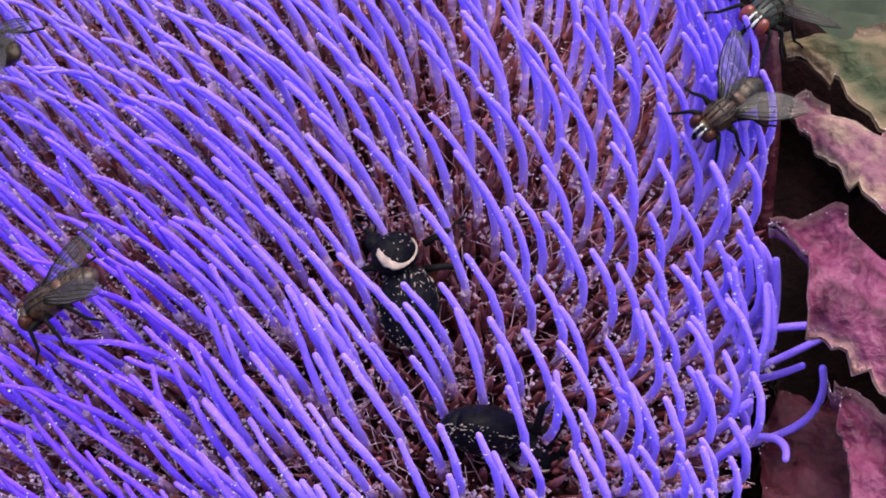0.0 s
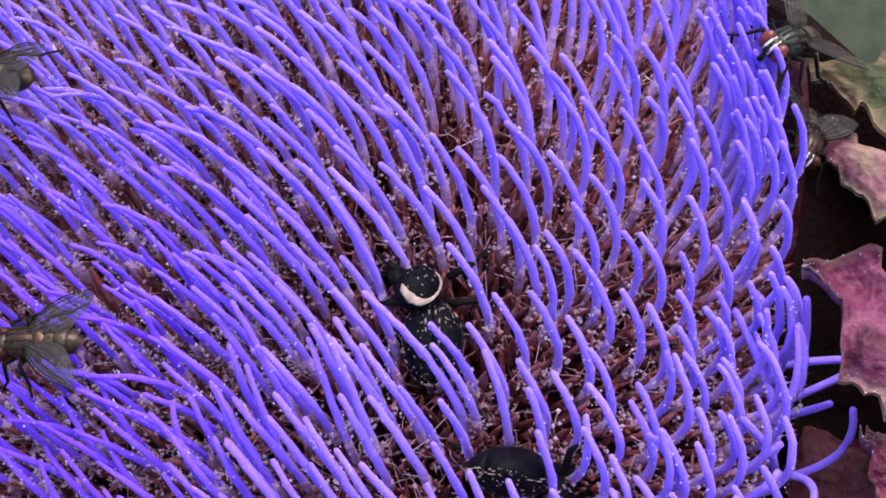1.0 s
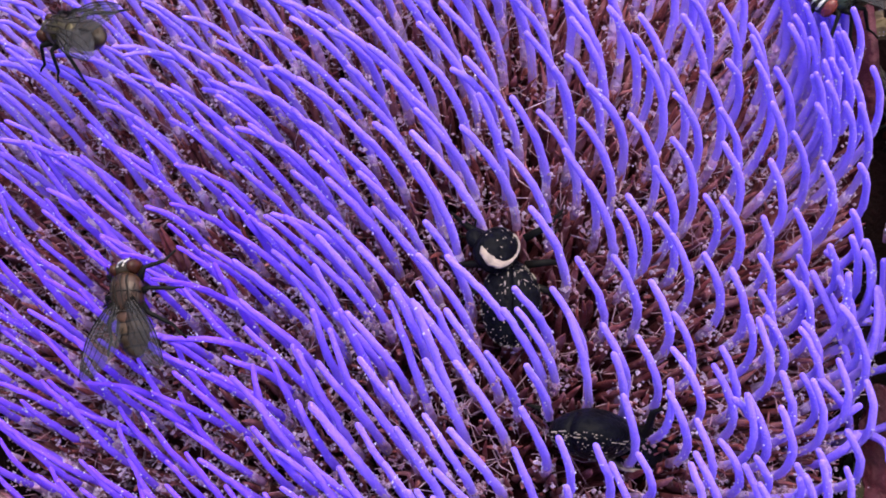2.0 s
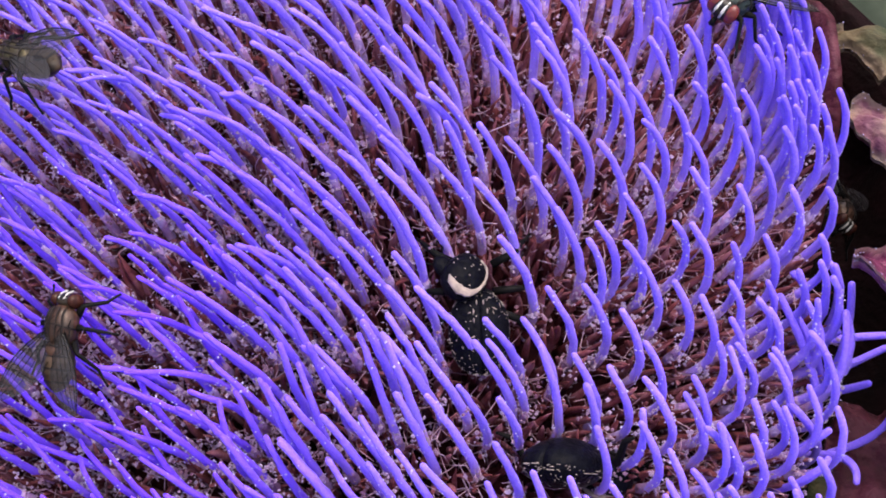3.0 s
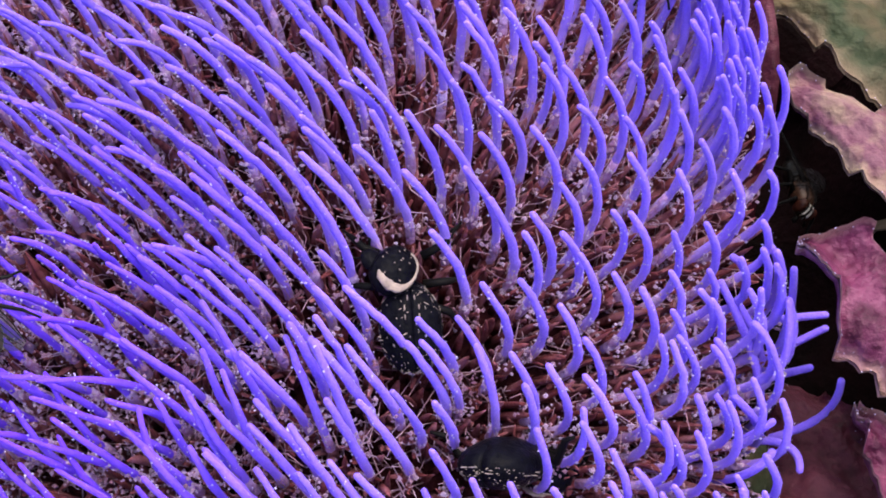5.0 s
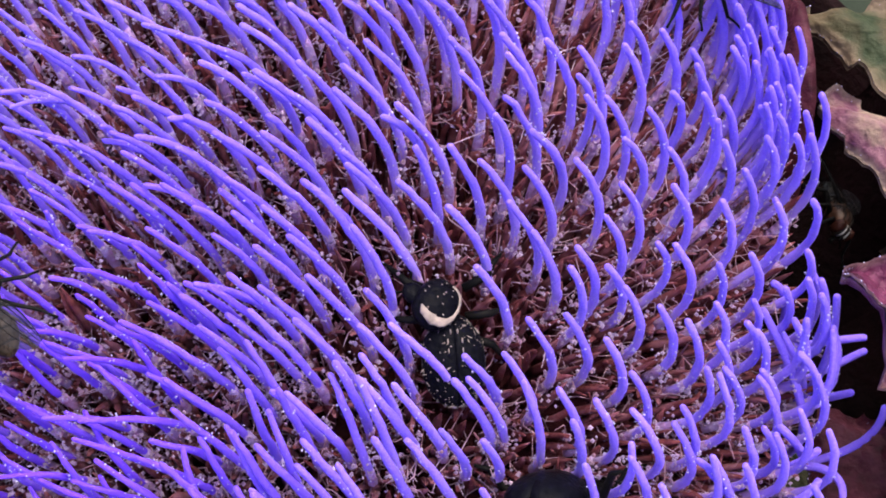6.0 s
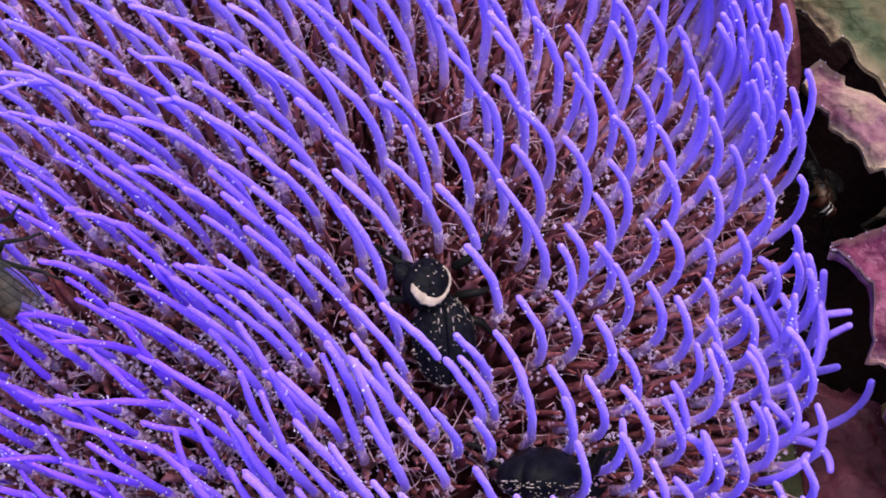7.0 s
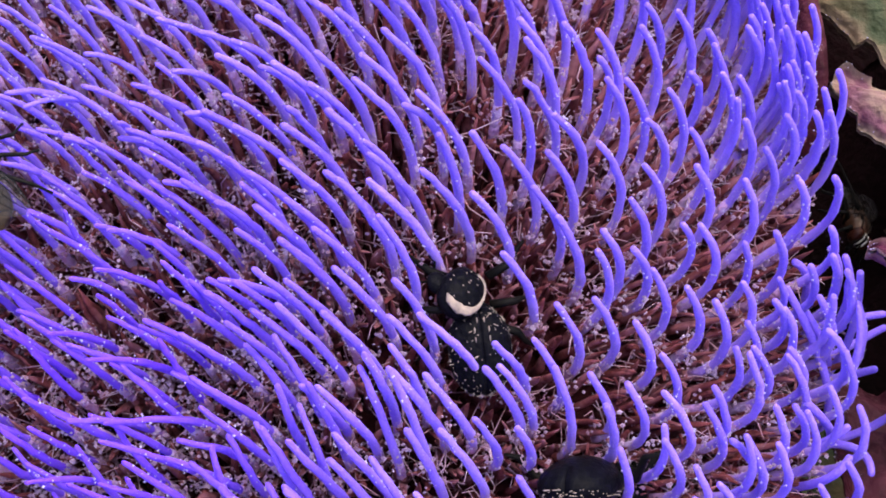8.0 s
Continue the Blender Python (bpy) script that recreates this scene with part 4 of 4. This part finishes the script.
            for _ in range(7):
                root = knee.lerp(ankle, rng.random())
                tube(bm, [root * k, (root + Vector((rng.gauss(0, 0.2), side * 0.2, -0.12))) * k], [0.03 * k, 0.01 * k], 3)
            part("leg", bm, FLY_LEG, ob)
    bm = bmesh.new()
    tube(bm, [Vector((2.6, 0, 1.0)) * k, Vector((2.7, 0, 0.45)) * k], [0.16 * k, 0.22 * k], 6)
    part("mouthpart", bm, FLY_LEG, head)
    return ob


def wing(fly, side, spread, k):
    """A cambered membrane with a leading edge and fanned veins."""
    turn = Matrix.Rotation(side * -radians(spread), 4, "Z") @ Matrix.Rotation(side * radians(10), 4, "X")
    root = Vector((0.15, side * 0.75, 2.35))

    def at(s, w):
        # s along the wing, w from the leading (0) to the trailing edge (1)
        lead = 0.55 * math.sin(math.pi * s) + 0.25 * s
        trail = -1.75 * math.sin(math.pi * min(1, 0.12 + 0.80 * s)) ** 0.8 + 0.25 * s
        y = lead * (1 - w) + trail * w
        q = Vector((-5.4 * s, side * y, 0.28 * math.sin(math.pi * w) * (1 - s) + 0.15 * math.sin(2.6 * s)))
        return (root + turn.to_3x3() @ q) * k

    bm = bmesh.new()
    grid = [[bm.verts.new(at(i / 14, j / 7)) for j in range(8)] for i in range(15)]
    for one, two in zip(grid, grid[1:]):
        for j in range(7):
            bm.faces.new((one[j], two[j], two[j + 1], one[j + 1]))
    membrane = part("wing", bm, WING, fly, "smoky translucent wing")
    for w0, w1, s0, s1, r in ((0.0, 0.0, 0, 1.0, 0.05), (0.12, 0.10, 0, 0.93, 0.035), (0.25, 0.28, 0, 0.98, 0.03), (0.40, 0.48, 0, 0.97, 0.03), (0.55, 0.72, 0, 0.88, 0.025), (0.7, 0.95, 0, 0.6, 0.025), (0.26, 0.45, 0.52, 0.56, 0.022)):
        bm = bmesh.new()
        tube(bm, [at(s0 + (s1 - s0) * i / 8, w0 + (w1 - w0) * i / 8) for i in range(9)], [1.35 * r * k * (1 - 0.06 * i) for i in range(9)], 4)
        part("vein", bm, FLY_LEG, membrane)


fly_left = build_fly(Matrix(), "bronze-brown fly walking over the floret tips", FLY_BRONZE, FLY_BELLY, EYE_DARK, (30, 22), 1.2)
fly_far = build_fly(Matrix(), "bronze-grey fly resting on the floret tips", FLY_OLIVE, FLY_BELLY, EYE_DARK, (16, 12), 1.15)
fly_top = build_fly(Matrix(), "grey-green fly with red eyes at the flower's rim", FLY_GREY, FLY_DARK, EYE_RED, (36, 44), 1.22)
fly_rim = build_fly(Matrix(), "bronze fly climbing down between florets and bracts", FLY_BRONZE, FLY_DARK, EYE_DARK, (34, 36), 1.12)

FLY_LEFT = [
    (0.0, pose(-0.02777, -0.00837, 0.78521, 10.2, 28.9, -157.9)),
    (0.5, pose(-0.02796, -0.00823, 0.78523, 16.4, 30.4, -149.6)),
    (0.8, pose(-0.02945, -0.00956, 0.78415, 1.9, 27.6, -169.9)),
    (1.0, pose(-0.03091, -0.00836, 0.78428, -13.0, 22.4, 171.3)),
    (1.2, pose(-0.03028, -0.00685, 0.78521, -28.9, 12.4, 150.5)),
    (1.3, pose(-0.02927, -0.00714, 0.78537, -30.8, 4.2, 135.7)),
    (1.5, pose(-0.02971, -0.00841, 0.78463, -32.3, -5.5, 119.0)),
    (1.7, pose(-0.02979, -0.00769, 0.78495, -31.0, -9.7, 110.9)),
    (2.2, pose(-0.02920, -0.00826, 0.78485, -25.2, -21.4, 87.9)),
    (2.8, pose(-0.03095, -0.00779, 0.78455, -18.0, -27.9, 67.0)),
    (3.1, pose(-0.03197, -0.00756, 0.78434, -27.8, -19.0, 89.8)),
    (3.5, pose(-0.03259, -0.00686, 0.78449, -33.8, -4.3, 111.0)),
    (4.0, pose(-0.03270, -0.00548, 0.78514, -33.9, -0.9, 112.6)),
    (4.5, pose(-0.03219, -0.00532, 0.78538, -33.4, 0.5, 115.1)),
    (4.7, pose(-0.03149, -0.00581, 0.78535, -32.6, -0.7, 115.3)),
    (5.8, pose(-0.03263, -0.00245, 0.78662, -32.1, 3.5, 113.1)),
    (6.0, pose(-0.03311, -0.00242, 0.78649, -32.1, 3.7, 113.0)),
    (6.5, pose(-0.03270, -0.00184, 0.78688, -31.4, 4.3, 112.6)),
    (7.0, pose(-0.03219, -0.00117, 0.78734, -31.1, 4.8, 111.9)),
    (7.5, pose(-0.03338, 0.00235, 0.78863, -32.1, 6.9, 107.5)),
    (8.0, pose(-0.03411, 0.00571, 0.78995, -33.3, 10.5, 105.3)),
]
FLY_FAR = [
    (0.0, pose(-0.03544, 0.01200, 0.79235, -15.9, 27.5, 149.1)),
    (4.7, pose(-0.03544, 0.01200, 0.79235, -15.9, 27.5, 149.1)),
    (5.8, pose(-0.04344, 0.01350, 0.79155, -15.9, 27.5, 143.1)),
    (8.0, pose(-0.04444, 0.01350, 0.79135, -15.9, 27.5, 143.1)),
]
FLY_TOP = [
    (0.0, pose(0.02759, 0.01710, 0.79096, -21.3, -22.3, -124.1)),
    (0.3, pose(0.02750, 0.01776, 0.79068, -18.9, -23.6, -125.5)),
    (0.6, pose(0.02659, 0.01746, 0.79049, -16.7, -24.8, -128.9)),
    (0.8, pose(0.02572, 0.01694, 0.79051, -14.7, -25.2, -132.7)),
    (1.0, pose(0.02719, 0.01725, 0.79058, -13.3, -27.1, -137.9)),
    (1.2, pose(0.02635, 0.01812, 0.79023, -6.5, -28.9, -149.1)),
    (1.5, pose(0.02539, 0.01706, 0.79006, -3.8, -26.8, -153.2)),
    (1.7, pose(0.02598, 0.01741, 0.78960, -7.1, -26.8, -146.5)),
    (2.2, pose(0.02371, 0.01721, 0.79193, -8.6, -24.9, -135.6)),
    (2.8, pose(0.01986, 0.01777, 0.79204, -6.3, -23.4, -132.5)),
    (3.0, pose(0.01980, 0.01783, 0.79213, -6.0, -23.4, -133.0)),
    (3.5, pose(0.01981, 0.01825, 0.79216, -4.5, -24.1, -134.1)),
    (4.0, pose(0.02062, 0.02004, 0.79204, -0.7, -25.5, -140.3)),
    (4.5, pose(0.01979, 0.01984, 0.79190, 8.2, -23.5, -161.2)),
    (4.7, pose(0.01934, 0.01913, 0.79213, 8.4, -23.0, -162.2)),
    (8.0, pose(0.01843, 0.02037, 0.79259, 12.4, -21.3, -167.2)),
]
FLY_RIM = [
    (0.0, pose(0.02418, 0.00625, 0.79203, -23.3, 10.2, -139.3)),
    (0.3, pose(0.02537, 0.00714, 0.79192, -22.0, 8.9, -138.3)),
    (0.6, pose(0.02454, 0.00709, 0.79187, -21.0, 8.6, -138.2)),
    (0.8, pose(0.02482, 0.00694, 0.79189, -20.4, 7.7, -139.9)),
    (1.0, pose(0.02909, 0.01285, 0.78388, -32.1, -9.1, -101.2)),
    (1.2, pose(0.03023, 0.01441, 0.78362, -31.0, -14.4, -106.4)),
    (1.5, pose(0.03018, 0.01280, 0.78256, -30.0, -13.4, -107.2)),
    (1.7, pose(0.03065, 0.01392, 0.78108, -30.7, -15.0, -107.2)),
    (2.2, pose(0.03312, 0.01560, 0.77336, -38.8, -15.3, -97.3)),
    (2.8, pose(0.03332, 0.01492, 0.76574, -46.6, -18.7, -94.5)),
    (3.0, pose(0.03334, 0.01485, 0.76573, -46.4, -18.8, -95.1)),
    (3.5, pose(0.03375, 0.01401, 0.76583, -46.1, -20.2, -96.2)),
    (4.0, pose(0.03404, 0.01392, 0.76581, -46.9, -16.8, -92.9)),
    (4.5, pose(0.03542, 0.01409, 0.76561, -47.7, -16.6, -93.2)),
    (4.7, pose(0.03540, 0.01354, 0.76569, -47.9, -16.5, -93.7)),
    (5.8, pose(0.03554, 0.01268, 0.76645, -46.8, -19.6, -95.9)),
    (6.0, pose(0.03583, 0.01240, 0.76622, -47.5, -19.8, -96.0)),
    (6.5, pose(0.03612, 0.01212, 0.76620, -47.3, -20.8, -96.7)),
    (7.0, pose(0.03585, 0.01218, 0.76607, -46.5, -21.8, -97.5)),
    (7.5, pose(0.03632, 0.01316, 0.76599, -46.3, -22.8, -98.0)),
    (8.0, pose(0.03620, 0.00988, 0.76592, -47.9, -16.3, -98.4)),
]


def motions():
    walk(fly_left, FLY_LEFT)
    walk(fly_far, FLY_FAR)
    walk(fly_top, FLY_TOP)
    walk(fly_rim, FLY_RIM)


motions()
